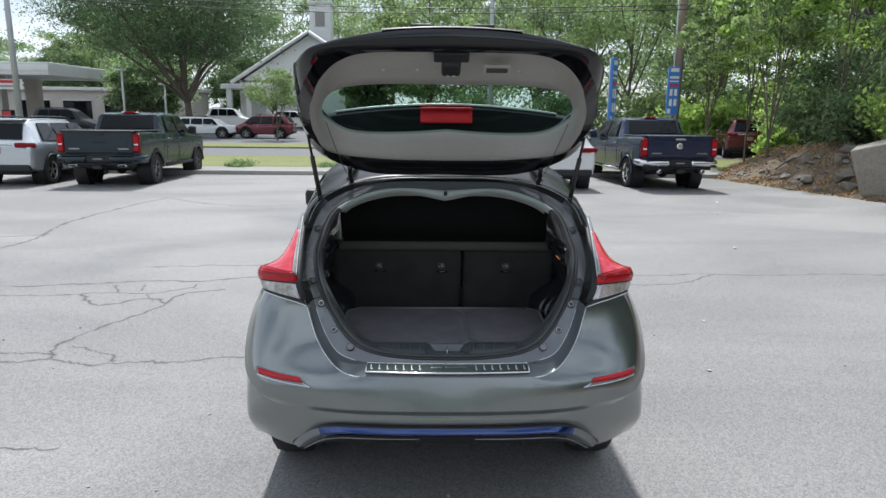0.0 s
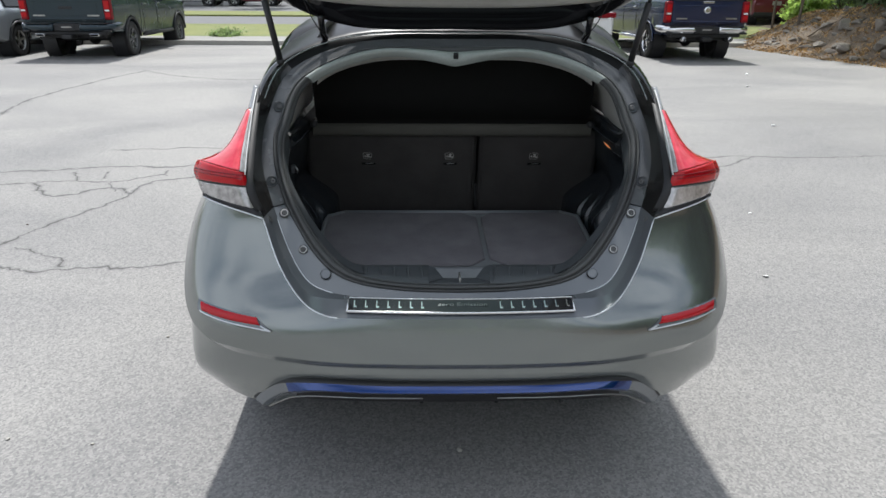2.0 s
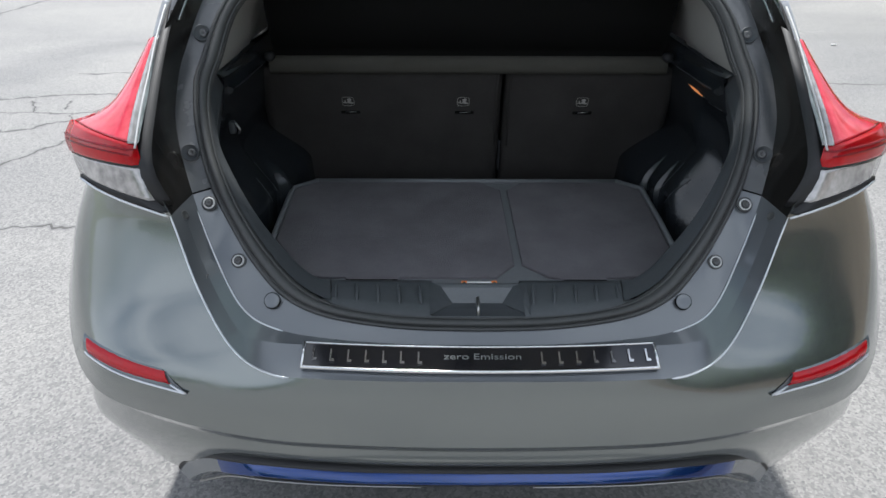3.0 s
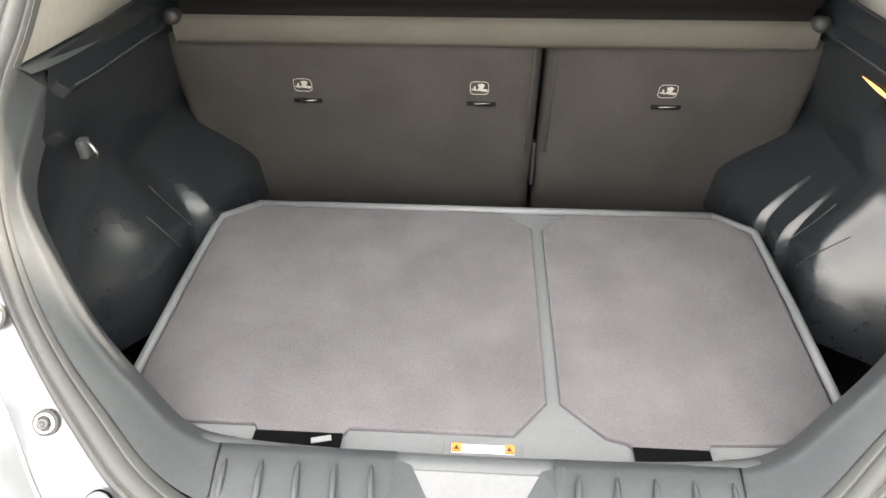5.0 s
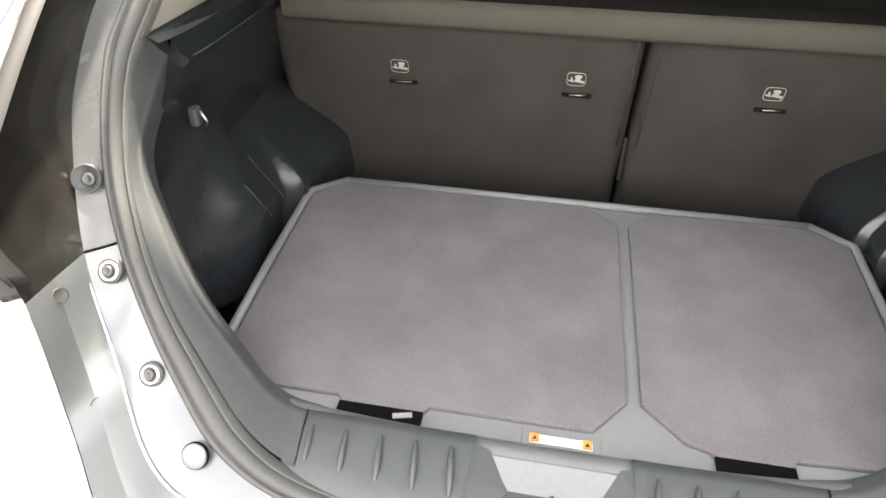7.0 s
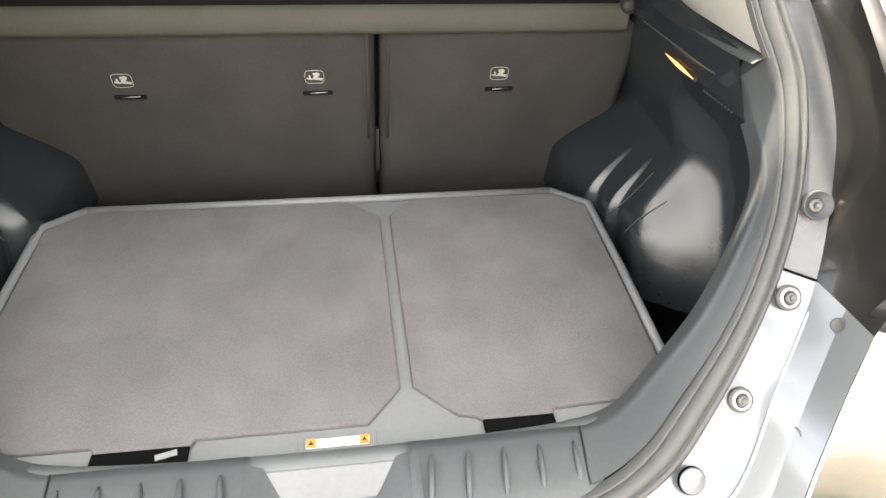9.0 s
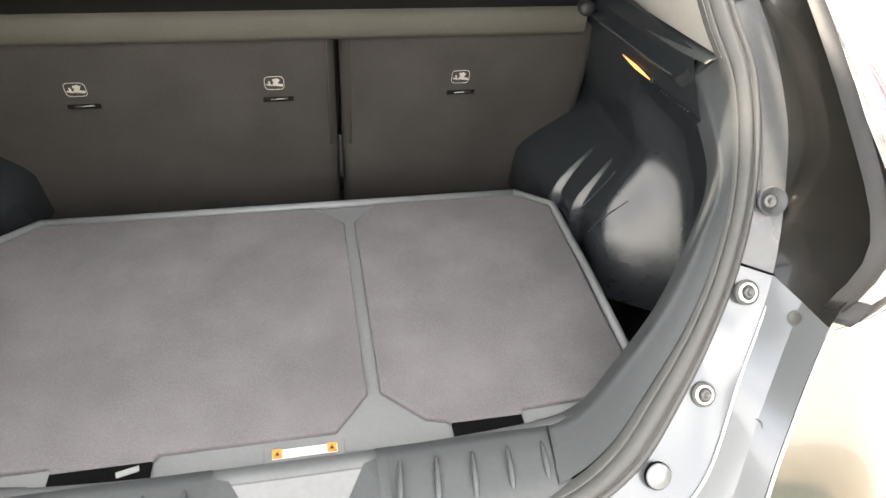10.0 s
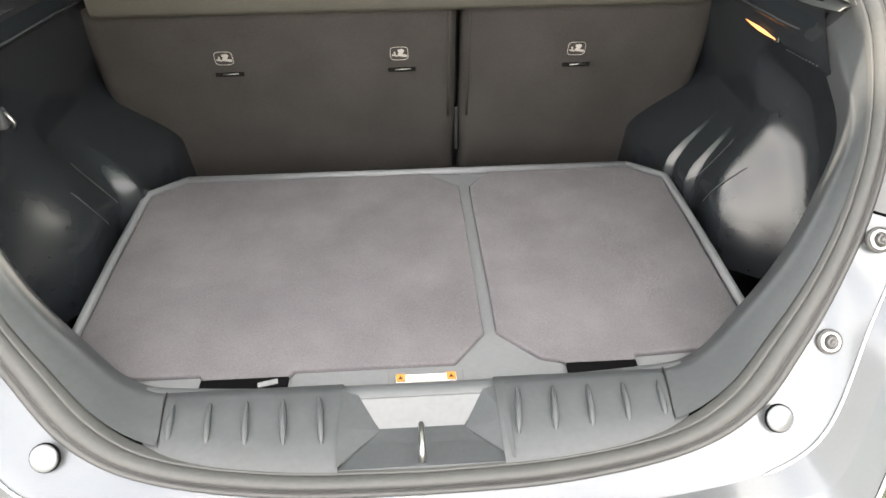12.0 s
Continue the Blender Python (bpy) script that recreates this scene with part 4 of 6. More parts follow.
OUT1 = [(0, .062, .808), (.17, .066, .810), (.33, .088, .808), (.445, .112, .811), (.525, .138, .832), (.575, .18, .90), (.608, .21, 1.0), (.632, .225, 1.09), (.645, .33, 1.19), (.650, .48, 1.285), (.585, .67, 1.42), (.35, .785, 1.50), (0, .795, 1.51)]
OUT2 = [(0, .078, .865), (.17, .084, .865), (.30, .10, .87), (.37, .12, .88), (.43, .145, .91), (.48, .18, .965), (.54, .205, 1.05), (.592, .235, 1.105), (.618, .32, 1.185), (.622, .43, 1.27), (.56, .60, 1.40), (.30, .74, 1.49), (0, .76, 1.505)]
OUT3 = [(0, .15, .96), (.16, .153, .96), (.28, .16, .962), (.34, .17, .97), (.39, .185, .99), (.43, .21, 1.03), (.50, .235, 1.08), (.555, .26, 1.115), (.592, .31, 1.165), (.598, .38, 1.24), (.53, .53, 1.37), (.27, .66, 1.45), (0, .69, 1.47)]
OUT4 = GLASS_B


def gate_band(name, rings, material, label="", m=1, k0=0, k1=12, parent=None):
    return band(name, rings, k0, k1, material, parent or gate_body, label, m=m)


gate_body = part("tailgate", grid([(lambda h: h + [mirror(v) for v in h[-2:0:-1]])(spline(r, 5)) for r in across([GATE_IN, GATE_EDGE, OUT1, OUT2, OUT3, OUT4], 3)], True), GATEBLACK, car, "raised tailgate, gloss black at its rim, with a pale grey lining")
gate_body.matrix_basis = SWING
gate_band("gate_flange", [GATE_IN, between(GATE_IN, TRIM_OUT, .45), TRIM_OUT], GATEBLACK, "black inner flange")
lining = gate_band("lining", [TRIM_OUT, TRIM_MID, between(TRIM_MID, GLASS_E, .5), GLASS_E, GLASS_B], LINING, "pale grey moulded lining", m=2)[0]
pane_rows = [[(x * k, glass_y(1.21 + (z - 1.21) * k) - .010 - .006 * (1 - k), 1.21 + (z - 1.21) * k) for x, y, z in GLASS_E] for k in (1.0, .7, .4, .02)]
pane = gate_band("rear_window", pane_rows, CLEARG, "green tinted rear window")[0]
pane.visible_shadow = False
# latch, pull recess and lining buttons
ly = lambda z: inner_y(z) - .006
lat = part("latch_cover", boxed((0, ly(.862) - .012, .862), (.135, .03, .05), Matrix.Rotation(-.85, 3, "X"), .006), BLACKP, gate_body, "black latch cover")
part("latch", boxed((0, ly(.895) - .004, .895), (.074, .044, .072), Matrix.Rotation(-.85, 3, "X"), .012), BLACKP, lat)
for s in (-1, 1):
    part("latch_bolt", spin([(.008, .0), (.007, .004), (.0005, .004)], (s * .012, ly(.895) + .034, .90), (0, .7, -.7), 10), STEEL, lat)
pr = part("pull_recess", boxed((.178, ly(.895) + .002, .895), (.105, .012, .044), Matrix.Rotation(-.75, 3, "X"), .005), LINING, lining)
# the pocket's shadow is a darker block on the recess
part("pull_pocket_shade", boxed((.178, ly(.895) + .006, .893), (.082, .012, .026), Matrix.Rotation(-.75, 3, "X"), .003), SHELFCLOTH, pr, "pull pocket with its shade painted dark")
for x in (-.26, -.13, .27, .40):
    part("lining_button", spin([(.009, 0), (.008, .003), (.0005, .004)], (x, ly(.905) + .002, .905), (0, .7, -.7), 10), LINING, lining)
# spoiler with the third brake lamp
sp = []
for x in [(-.58 + 1.16 * i / 24) for i in range(25)]:
    w = (x / .58) ** 2
    e = w * .42
    sp.append([Vector((x, .795 - .12 * w, 1.505 - .10 * w)), Vector((x, .62 + .03 * w, 1.525 - .085 * w)), Vector((x, .47 + .10 * e, 1.515 - .085 * e)), Vector((x, .455 + .10 * e, 1.500 - .085 * e)), Vector((x, .47 + .10 * e, 1.480 - .085 * e)), Vector((x, .56 + .02 * w, 1.45 - .05 * w)), Vector((x, .61 - .05 * w, 1.435 - .05 * w))])
spo = part("spoiler", grid([r[:5] for r in sp]), GATEBLACK, gate_body, "roof spoiler")
part("spoiler_underside", grid([r[4:] for r in sp]), SHADEBLACK, spo, "underside of the spoiler, matt black to look shaded")
# sky highlight on the trailing edge, painted as a pale tube
part("spoiler_glint", tube([r[3] + Vector((0, -.002, .002)) for r in sp[1:-1]], .0060, 6), WASHER, spo)
part("brake_lamp", boxed((0, .500, 1.466), (.25, .078, .030), Matrix.Rotation(-.36, 3, "X"), .008), BRAKELENS, spo, "red third brake lamp")
part("lamp_rim", boxed((0, .468, 1.4515), (.252, .012, .031), Matrix.Rotation(-.36, 3, "X"), .003), REDDARK, spo)
# number plate recess with its two lamps on the lower skin
rc = part("plate_recess", grid([[Vector((-.26 + .52 * i / 12, y + .012 * ((i - 6) / 6) ** 2, z)) for i in range(13)] for y, z in ((.060, .806), (.056, .812), (.066, .845), (.078, .880))]), BLACKP, gate_body, "black number plate recess")
for s in (-1, 1):
    part("plate_lamp", boxed((s * .115, .056, .825), (.08, .012, .012), bevel=.003), BLACKP, rc)
# gas struts and shelf cords
for s in (-1, 1):
    top = SWING @ Vector((s * .650, .50, 1.30))
    foot = Vector((s * .607, .655, 1.398))
    mid = foot.lerp(top, .55)
    st = part("gas_strut", tube([foot, mid], .011, 8), BLACKP, car, "black gas strut")
    part("strut_rod", tube([mid, top], .006, 8), BLACKP, st)
    part("strut_ball", spin([(.001, -.014), (.012, -.008), (.014, 0), (.012, .008), (.001, .014)], foot, (0, 0, 1), 10), BLACKP, st)
    part("hinge_arm", tube(spline([(s * .46, .80, 1.45), (s * .47, .77, 1.475), (s * .47, .74, 1.50), SWING @ Vector((s * .47, .74, 1.43))], 3), .012, 8), GATEBLACK, car)
    part("shelf_cord", tube(spline([SWING @ Vector((s * .548, glass_y(1.26) + .03, 1.255)), Vector((s * .50, .70, 1.545)), Vector((s * .458, .755, 1.462)), Vector((s * .450, .825, 1.408))], 4), .0016, 6), BLACKP, car)


# ---- ground ----
def asphalt_mat():
    m = mat("worn_asphalt", (0.255, 0.250, 0.243), 0.82, 0, 0.14, 0.45, 0.55, 130, fine=160, spec=0.35, bdist=0.004)
    n, l = m.node_tree.nodes, m.node_tree.links
    p = n["Principled BSDF"]
    base = p.inputs["Base Color"].links[0].from_socket
    tc = n.new("ShaderNodeTexCoord")
    # pale and dark stones
    vor = n.new("ShaderNodeTexVoronoi")
    vor.inputs["Scale"].default_value = 120.0
    rp = n.new("ShaderNodeValToRGB")
    rp.color_ramp.elements[0].color, rp.color_ramp.elements[1].color = (0.55, 0.56, 0.57, 1), (1.5, 1.47, 1.42, 1)
    l.new(tc.outputs["Object"], vor.inputs["Vector"])
    l.new(vor.outputs["Color"], rp.inputs["Fac"])
    mu = n.new("ShaderNodeMixRGB")
    mu.blend_type, mu.inputs["Fac"].default_value = "MULTIPLY", 0.75
    l.new(base, mu.inputs["Color1"])
    l.new(rp.outputs["Color"], mu.inputs["Color2"])
    # broad sealed and bleached areas
    no = n.new("ShaderNodeTexNoise")
    no.inputs["Scale"].default_value, no.inputs["Detail"].default_value, no.inputs["Distortion"].default_value = 0.22, 6.0, 1.2
    r2 = n.new("ShaderNodeValToRGB")
    r2.color_ramp.elements[0].position, r2.color_ramp.elements[1].position = 0.36, 0.62
    r2.color_ramp.elements[0].color, r2.color_ramp.elements[1].color = (0.80, 0.805, 0.82, 1), (1.07, 1.065, 1.05, 1)
    mp = n.new("ShaderNodeMapping")
    mp.inputs["Scale"].default_value = (0.8, 1.6, 1.0)
    l.new(tc.outputs["Object"], mp.inputs["Vector"])
    l.new(mp.outputs["Vector"], no.inputs["Vector"])
    l.new(no.outputs["Fac"], r2.inputs["Fac"])
    m2 = n.new("ShaderNodeMixRGB")
    m2.blend_type, m2.inputs["Fac"].default_value = "MULTIPLY", 1.0
    l.new(mu.outputs[0], m2.inputs["Color1"])
    l.new(r2.outputs["Color"], m2.inputs["Color2"])
    l.new(m2.outputs[0], p.inputs["Base Color"])
    return m


ASPHALT = asphalt_mat()
ROADM = mat("road_asphalt", (0.16, 0.16, 0.165), 0.85, 0, 0.12, 0.3, 0.4, 60, spec=0.3)
CONCRETE = mat("weathered_concrete", (0.36, 0.345, 0.31), 0.85, 0, 0.18, 1.2, 0.5, 60, bdist=0.006)
WALKM = mat("grey_sidewalk", (0.27, 0.265, 0.25), 0.9, 0, 0.15, 0.8, 0.4, 60, bdist=0.004)
GRASS = mat("grass_ground", (0.14, 0.19, 0.045), 0.95, 0, 0.3, 0.8, 0.6, 40, col2=(0.24, 0.24, 0.08), bdist=0.02)
SOIL = mat("leafy_soil", (0.135, 0.108, 0.078), 0.95, 0, 0.55, 2.4, 1.0, 22, col2=(0.27, 0.205, 0.14), fine=30, bdist=0.03)
BARKBIT = mat("dark_bits", (0.06, 0.045, 0.03), 0.9, 0, 0.3, 20)
TAR = mat("crack_tar", (0.085, 0.082, 0.078), 0.9, 0, 0.3, 5)
STAIN = mat("worn_crack_edge", (0.185, 0.181, 0.176), 0.85, 0, 0.16, 3, 0.5, 130, fine=90, bdist=0.004)
ROCKM = mat("grey_rock", (0.225, 0.200, 0.168), 0.9, 0, 0.45, 3.5, 0.9, 26, bdist=0.02)


def structure(name, bm, material):
    return tagged(part(name, bm, material), kind="structure")


def sheet(x0, y0, x1, y1, z):
    return grid([[Vector((x0, y0, z)), Vector((x1, y0, z))], [Vector((x0, y1, z)), Vector((x1, y1, z))]], smooth=False)


def fall(y):
    """The lot falls gently away from the car."""
    return -.0115 * min(max(0.0, y - 2.0), 16.6)


DROP = fall(30)
structure("ground", sheet(-900, -900, 900, 900, DROP - .06), GRASS)
lot = structure("pavement", grid([[Vector((x, y, z + (fall(y) if z > -1 else 0))) for x in (-45, 45)] for y, z in ((-60, -2), (-60, 0), (0, 0), (2, 0), (6, 0), (10, 0), (14, 0), (18.62, 0), (18.62, -2))], smooth=False), ASPHALT)
structure("kerb_1", slab([(-45, 18.64), (9.3, 18.64), (9.3, 18.84), (-45, 18.84)], DROP - .05, DROP + .13, .02), CONCRETE)
structure("sidewalk", slab([(-45, 18.85), (12, 18.85), (12, 20.4), (-45, 20.4)], DROP - .05, DROP + .11), WALKM)
structure("verge_1", slab([(-60, 20.41), (40, 20.41), (40, 26.6), (-60, 26.6)], DROP - .05, DROP + .10), GRASS)
structure("road", slab([(-150, 26.62), (150, 26.62), (150, 33.5), (-150, 33.5)], DROP - .05, DROP + .02), ROADM)
structure("verge_2", slab([(-150, 33.51), (150, 33.51), (150, 37.5), (-150, 37.5)], DROP - .05, DROP + .10), GRASS)
structure("forecourt", slab([(-150, 37.51), (60, 37.51), (60, 110), (-150, 110)], DROP - .05, DROP + .04), ROADM)


def crack(points, width, seed, lift=0.0):
    """A ragged ribbon of open crack on the asphalt."""
    line = spline([(x, y, lift) for x, y in points], 26)
    rows = []
    for i, v in enumerate(line):
        a = noise.noise(Vector((v.x * 3.3 + seed, v.y * 3.3, seed * 3.1))) * .05 + noise.noise(Vector((v.x * 9 + seed, v.y * 9, seed))) * .035 + noise.noise(Vector((v.x * 27 + seed, v.y * 27, seed))) * .022
        d = (line[min(i + 1, len(line) - 1)] - line[max(i - 1, 0)]).normalized()
        s = Vector((-d.y, d.x, 0))
        w = width * (.25 + 1.5 * abs(noise.noise(Vector((v.x * 5, v.y * 5, seed)))) + .5 * abs(noise.noise(Vector((v.x * 21, v.y * 21, seed)))))
        c = v + s * a + Vector((0, 0, fall(v.y)))
        rows.append([c - s * w + Vector((0, 0, .0012)), c + Vector((0, 0, .0026)), c + s * w + Vector((0, 0, .0012))])
    return grid(rows)


CRACKS = [
    ([(-5.84, 6.3), (-5.79, 6.72), (-5.86, 7.32), (-6.08, 8.11), (-6.17, 9.18), (-6.13, 10.16), (-6.04, 11.22), (-5.86, 12.26)], .016),
    ([(-5.86, 12.26), (-4.79, 11.3), (-3.62, 10.9), (-2.65, 11.23)], .012),
    ([(-5.86, 7.32), (-6.12, 7.26), (-6.6, 7.1)], .010),
    ([(-4.8, 4.2), (-4.07, 4.31), (-3.58, 4.39), (-3.03, 4.53), (-2.58, 4.46), (-1.98, 4.74), (-1.2, 4.8)], .010),
    ([(-4.6, 3.83), (-3.91, 3.92), (-3.58, 3.93), (-3.28, 4.02), (-2.93, 3.98), (-2.65, 4.17), (-2.52, 4.22)], .008),
    ([(-3.58, 3.93), (-3.42, 3.72), (-3.2, 3.56), (-2.89, 3.77), (-2.73, 3.77), (-2.56, 3.63)], .011),
    ([(-3.4, 2.0), (-2.95, 2.07), (-2.89, 2.19), (-2.93, 2.41), (-2.92, 2.64), (-2.86, 2.9), (-2.74, 3.16), (-2.64, 3.42), (-2.58, 3.67), (-2.53, 3.99), (-2.19, 4.18)], .010),
    ([(-2.87, 2.07), (-2.66, 2.07), (-2.35, 2.0), (-2.13, 2.07), (-1.85, 2.07), (-1.58, 2.15), (-1.1, 2.2)], .008),
    ([(-2.84, 2.41), (-2.67, 2.33), (-2.47, 2.19), (-2.36, 2.07)], .006),
    ([(-3.5, 2.3), (-3.13, 2.24), (-2.86, 2.21)], .008),
    ([(-3.46, 5.2), (-2.86, 5.28), (-2.12, 5.33)], .007),
    ([(-3.39, 4.32), (-3.3, 4.2), (-3.23, 4.02)], .006), ([(-3.1, 4.33), (-3.03, 4.09)], .006), ([(-2.9, 3.98), (-2.76, 3.67)], .005), ([(-2.58, 4.39), (-2.49, 4.17)], .006),
    ([(1.2, 4.8), (2.27, 4.88), (3.27, 4.96), (3.86, 4.91), (4.5, 4.98), (5.6, 4.94)], .008),
    ([(1.2, 4.35), (2.1, 4.42), (2.43, 4.45), (2.77, 4.54), (3.15, 4.84), (3.27, 4.96)], .007),
    ([(-2.9, .77), (-2.38, .78), (-2.08, .78)], .005),
]
for i, (pts, w) in enumerate(CRACKS):
    part("crack", crack(pts, w * 1.3, 3.0 + i), TAR, lot)
    part("crack_edge", crack(pts, w * 3.8, 3.0 + i, -.0009), STAIN, lot)
# small bits of grit and paper on the asphalt
rnd = random.Random(5)
for x, y, r in ((4.3, 6.6, .03), (5.6, 10.2, .03), (1.95, 1.9, .018), (2.4, 3.1, .014), (-2.6, .9, .010), (.02, .33, .012), (3.0, 2.0, .010), (-1.4, 1.2, .009), (6.4, 12.0, .035)):
    part("pebble", spin([(.001, 0), (r, r * .1), (r * .8, r * .5), (.001, r * .6)], (x, y, fall(y) + .001), (rnd.uniform(-.3, .3), rnd.uniform(-.3, .3), 1), 7), WHITEP if r > .012 else CONCRETE, lot)


g = random.Random(21)
for _ in range(46):
    side = g.choice((-1, 1, 1))
    x, y, r = side * g.uniform(1.1, 5.0), g.uniform(-1.0, 6.0), g.uniform(.004, .011)
    m = g.choice((BARKBIT, BARKBIT, CONCRETE))
    part("grit", spin([(.001, 0), (r, r * .1), (r * .7, r * .4), (.001, r * .45)], (x, y, fall(y) + .001), (g.uniform(-.4, .4), g.uniform(-.4, .4), 1), 6), m, lot)


# ---- plants ----
LEAF_A = leaf_mat("maple_leaves", (0.172, 0.222, 0.124), .45, .6)
LEAF_B = leaf_mat("wood_leaves", (0.160, 0.212, 0.134), .45, .6)
# brighter leaf green, with sunlight put into the colour
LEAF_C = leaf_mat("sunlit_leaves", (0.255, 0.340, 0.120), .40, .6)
LEAF_D = leaf_mat("locust_leaves", (0.105, 0.150, 0.098), .45, .55)
BARK = mat("grey_bark", (0.13, 0.105, 0.08), 0.95, 0, 0.3, 3, 0.9, 18, bdist=0.03)
DRYLEAF = mat("dry_leaf_litter", (0.42, 0.27, 0.12), 0.9, 0, 0.3, 5, island=.5)


def leaf_mesh(name, centres, size, seed, material, parent=None, droop=.5):
    """Many small bent leaves as one mesh."""
    g = np.random.default_rng(seed)
    n = len(centres)
    u = g.normal(size=(n, 3))
    u /= np.linalg.norm(u, axis=1)[:, None]
    w = g.normal(size=(n, 3)) * .8
    w[:, 2] -= droop * .3
    v = np.cross(u, w)
    v /= np.linalg.norm(v, axis=1)[:, None] + 1e-9
    s = size * g.uniform(.55, 1.35, size=(n, 1))
    up = np.cross(u, v)
    c = centres
    q = np.stack([c - u * s, c - v * s * .45 + up * s * .12, c + u * s, c + v * s * .45 + up * s * .12], 1).reshape(-1, 3)
    me = bpy.data.meshes.new(name)
    me.vertices.add(4 * n)
    me.vertices.foreach_set("co", q.astype(np.float32).ravel())
    me.loops.add(4 * n)
    me.loops.foreach_set("vertex_index", np.arange(4 * n, dtype=np.int32))
    me.polygons.add(n)
    me.polygons.foreach_set("loop_start", np.arange(0, 4 * n, 4, dtype=np.int32))
    me.polygons.foreach_set("loop_total", np.full(n, 4, dtype=np.int32))
    me.update(calc_edges=True)
    me.materials.append(material)
    ob = new(name, me)
    if parent is not None:
        ob.parent = parent
    return ob


def clumps(seed, n_clump, per, centre, radii, spread, low=-1.0, hollow=.35):
    """Leaf places in uneven clumps within an ellipsoid."""
    g = np.random.default_rng(seed)
    out = []
    while len(out) < n_clump:
        d = g.normal(size=3)
        d /= np.linalg.norm(d)
        r = hollow + (1 - hollow) * g.uniform() ** .6
        p = d * r
        if p[2] < low:
            continue
        wob = 1 + .28 * noise.noise(Vector((d[0] * 1.7 + seed, d[1] * 1.7, d[2] * 1.7)))
        out.append(np.array(centre) + p * np.array(radii) * wob)
    out = np.array(out)
    sp = np.array(spread) * g.uniform(.6, 1.5, size=(n_clump, 1))
    pts = np.repeat(out, per, 0) + g.normal(size=(n_clump * per, 3)) * np.repeat(sp, per, 0) * np.array((1.1, 1.1, .5))
    return pts, out


def tree(label, x, y, h, r, trunk, crown_low, seed, n_clump, per, leaf, material, lean=(0, 0), category="tree", group="", fork=.38, limbs=9, name="tree", base_z=0.0):
    rnd = random.Random(seed)
    t = thing(name, label, category, group, at=pose(x, y, DROP if y > 18 else base_z))
    cz = (h + crown_low) / 2
    pts, cl = clumps(seed, n_clump, per, (lean[0], lean[1], cz), (r, r, (h - crown_low) / 2), (r * .105,) * 3)
    fz = max(1.2, h * fork * .6)
    base = [Vector((0, 0, -.1)), Vector((rnd.uniform(-.1, .1), rnd.uniform(-.1, .1), fz * .5)), Vector((lean[0] * .2, lean[1] * .2, fz)), Vector((lean[0] * .6, lean[1] * .6, cz)), Vector((lean[0], lean[1], h * .92))]
    line = spline(base, 5)
    parts = [(line, [trunk * (1.25 if i == 0 else 1 - .9 * i / (len(line) - 1)) for i in range(len(line))])]
    for k in range(limbs):
        tip = Vector(cl[rnd.randrange(len(cl))])
        start = line[rnd.randrange(6, 15)]
        mid = start.lerp(tip, .5) + Vector((rnd.uniform(-.1, .1) * r, rnd.uniform(-.1, .1) * r, rnd.uniform(-.02, .1) * r))
        ln = spline([start, mid, tip], 5)
        parts.append((ln, [trunk * .45 * (1 - .85 * i / (len(ln) - 1)) for i in range(len(ln))]))
    verts, faces = [], []
    for ln, rad in parts:
        b = tube(ln, rad, 7)
        b.verts.index_update()
        off = len(verts)
        verts += [v.co.copy() for v in b.verts]
        faces += [tuple(v.index + off for v in f.verts) for f in b.faces]
        b.free()
    part("trunk", bm_of(verts, faces), BARK, t)
    leaf_mesh("crown", pts, leaf, seed, material, t)
    return t


tree("broad spreading green tree with a forked grey trunk", -20.4, 55, 17, 8.7, .36, 5.2, 11, 360, 270, .11, LEAF_D, (-1.2, 0), limbs=18, fork=.42)
tree("small young green tree on the grass verge", -10.4, 43.5, 4.7, 1.9, .08, 1.9, 12, 60, 90, .085, LEAF_A, limbs=7)
BACK = "row of trees behind the filling station"
for i, (x, y, h, r) in enumerate([(-72, 92, 11, 6), (-60, 86, 11, 6), (-53, 100, 13, 6), (-38, 88, 15, 7), (-28, 96, 22, 10), (-14, 104, 23, 9), (-5, 92, 23, 10), (4, 78, 22, 9), (12, 74, 21, 8), (20, 80, 22, 9), (-85, 98, 12, 7), (-66, 104, 15, 8), (-48, 104, 17, 8), (-22, 102, 20, 9), (28, 70, 22, 9), (0, 66, 17, 7), (-29.5, 70, 8.5, 4.2), (-25.5, 92, 9, 5), (-6.3, 66, 9, 3.0)]):
    tree("tall leafy green tree in the distance", x, y, h, r, .38, 1.5, 30 + i, 90, 190, .20, LEAF_B if i % 3 else LEAF_A, group=BACK, limbs=6)
WOOD = "woods beside the lot"
for i, (x, y, h, r, m) in enumerate([(9, 52, 18, 6.0, LEAF_A), (15, 48, 19, 6.0, LEAF_A), (21, 50, 20, 7, LEAF_B), (17.5, 38, 17, 4.6, LEAF_A), (17.6, 31.5, 13, 2.8, LEAF_C), (19.2, 28.5, 17, 4.0, LEAF_B), (21, 24, 18, 5, LEAF_D), (16.4, 23, 15, 3.2, LEAF_B), (17.5, 18.5, 16, 4.2, LEAF_D), (14.6, 15.5, 12, 3.0, LEAF_D), (18, 11, 15, 5, LEAF_D), (27, 38, 20, 7, LEAF_B)]):
    near = y < 33
    tree("tall slender green tree in dense woodland", x, y, h, r, .17, 1.2 if not near else 2.6, 60 + i, 70, 180 if not near else 210, .145 if not near else .085, m, group=WOOD, limbs=9, base_z=.8)
SAPL = "saplings on the bank"
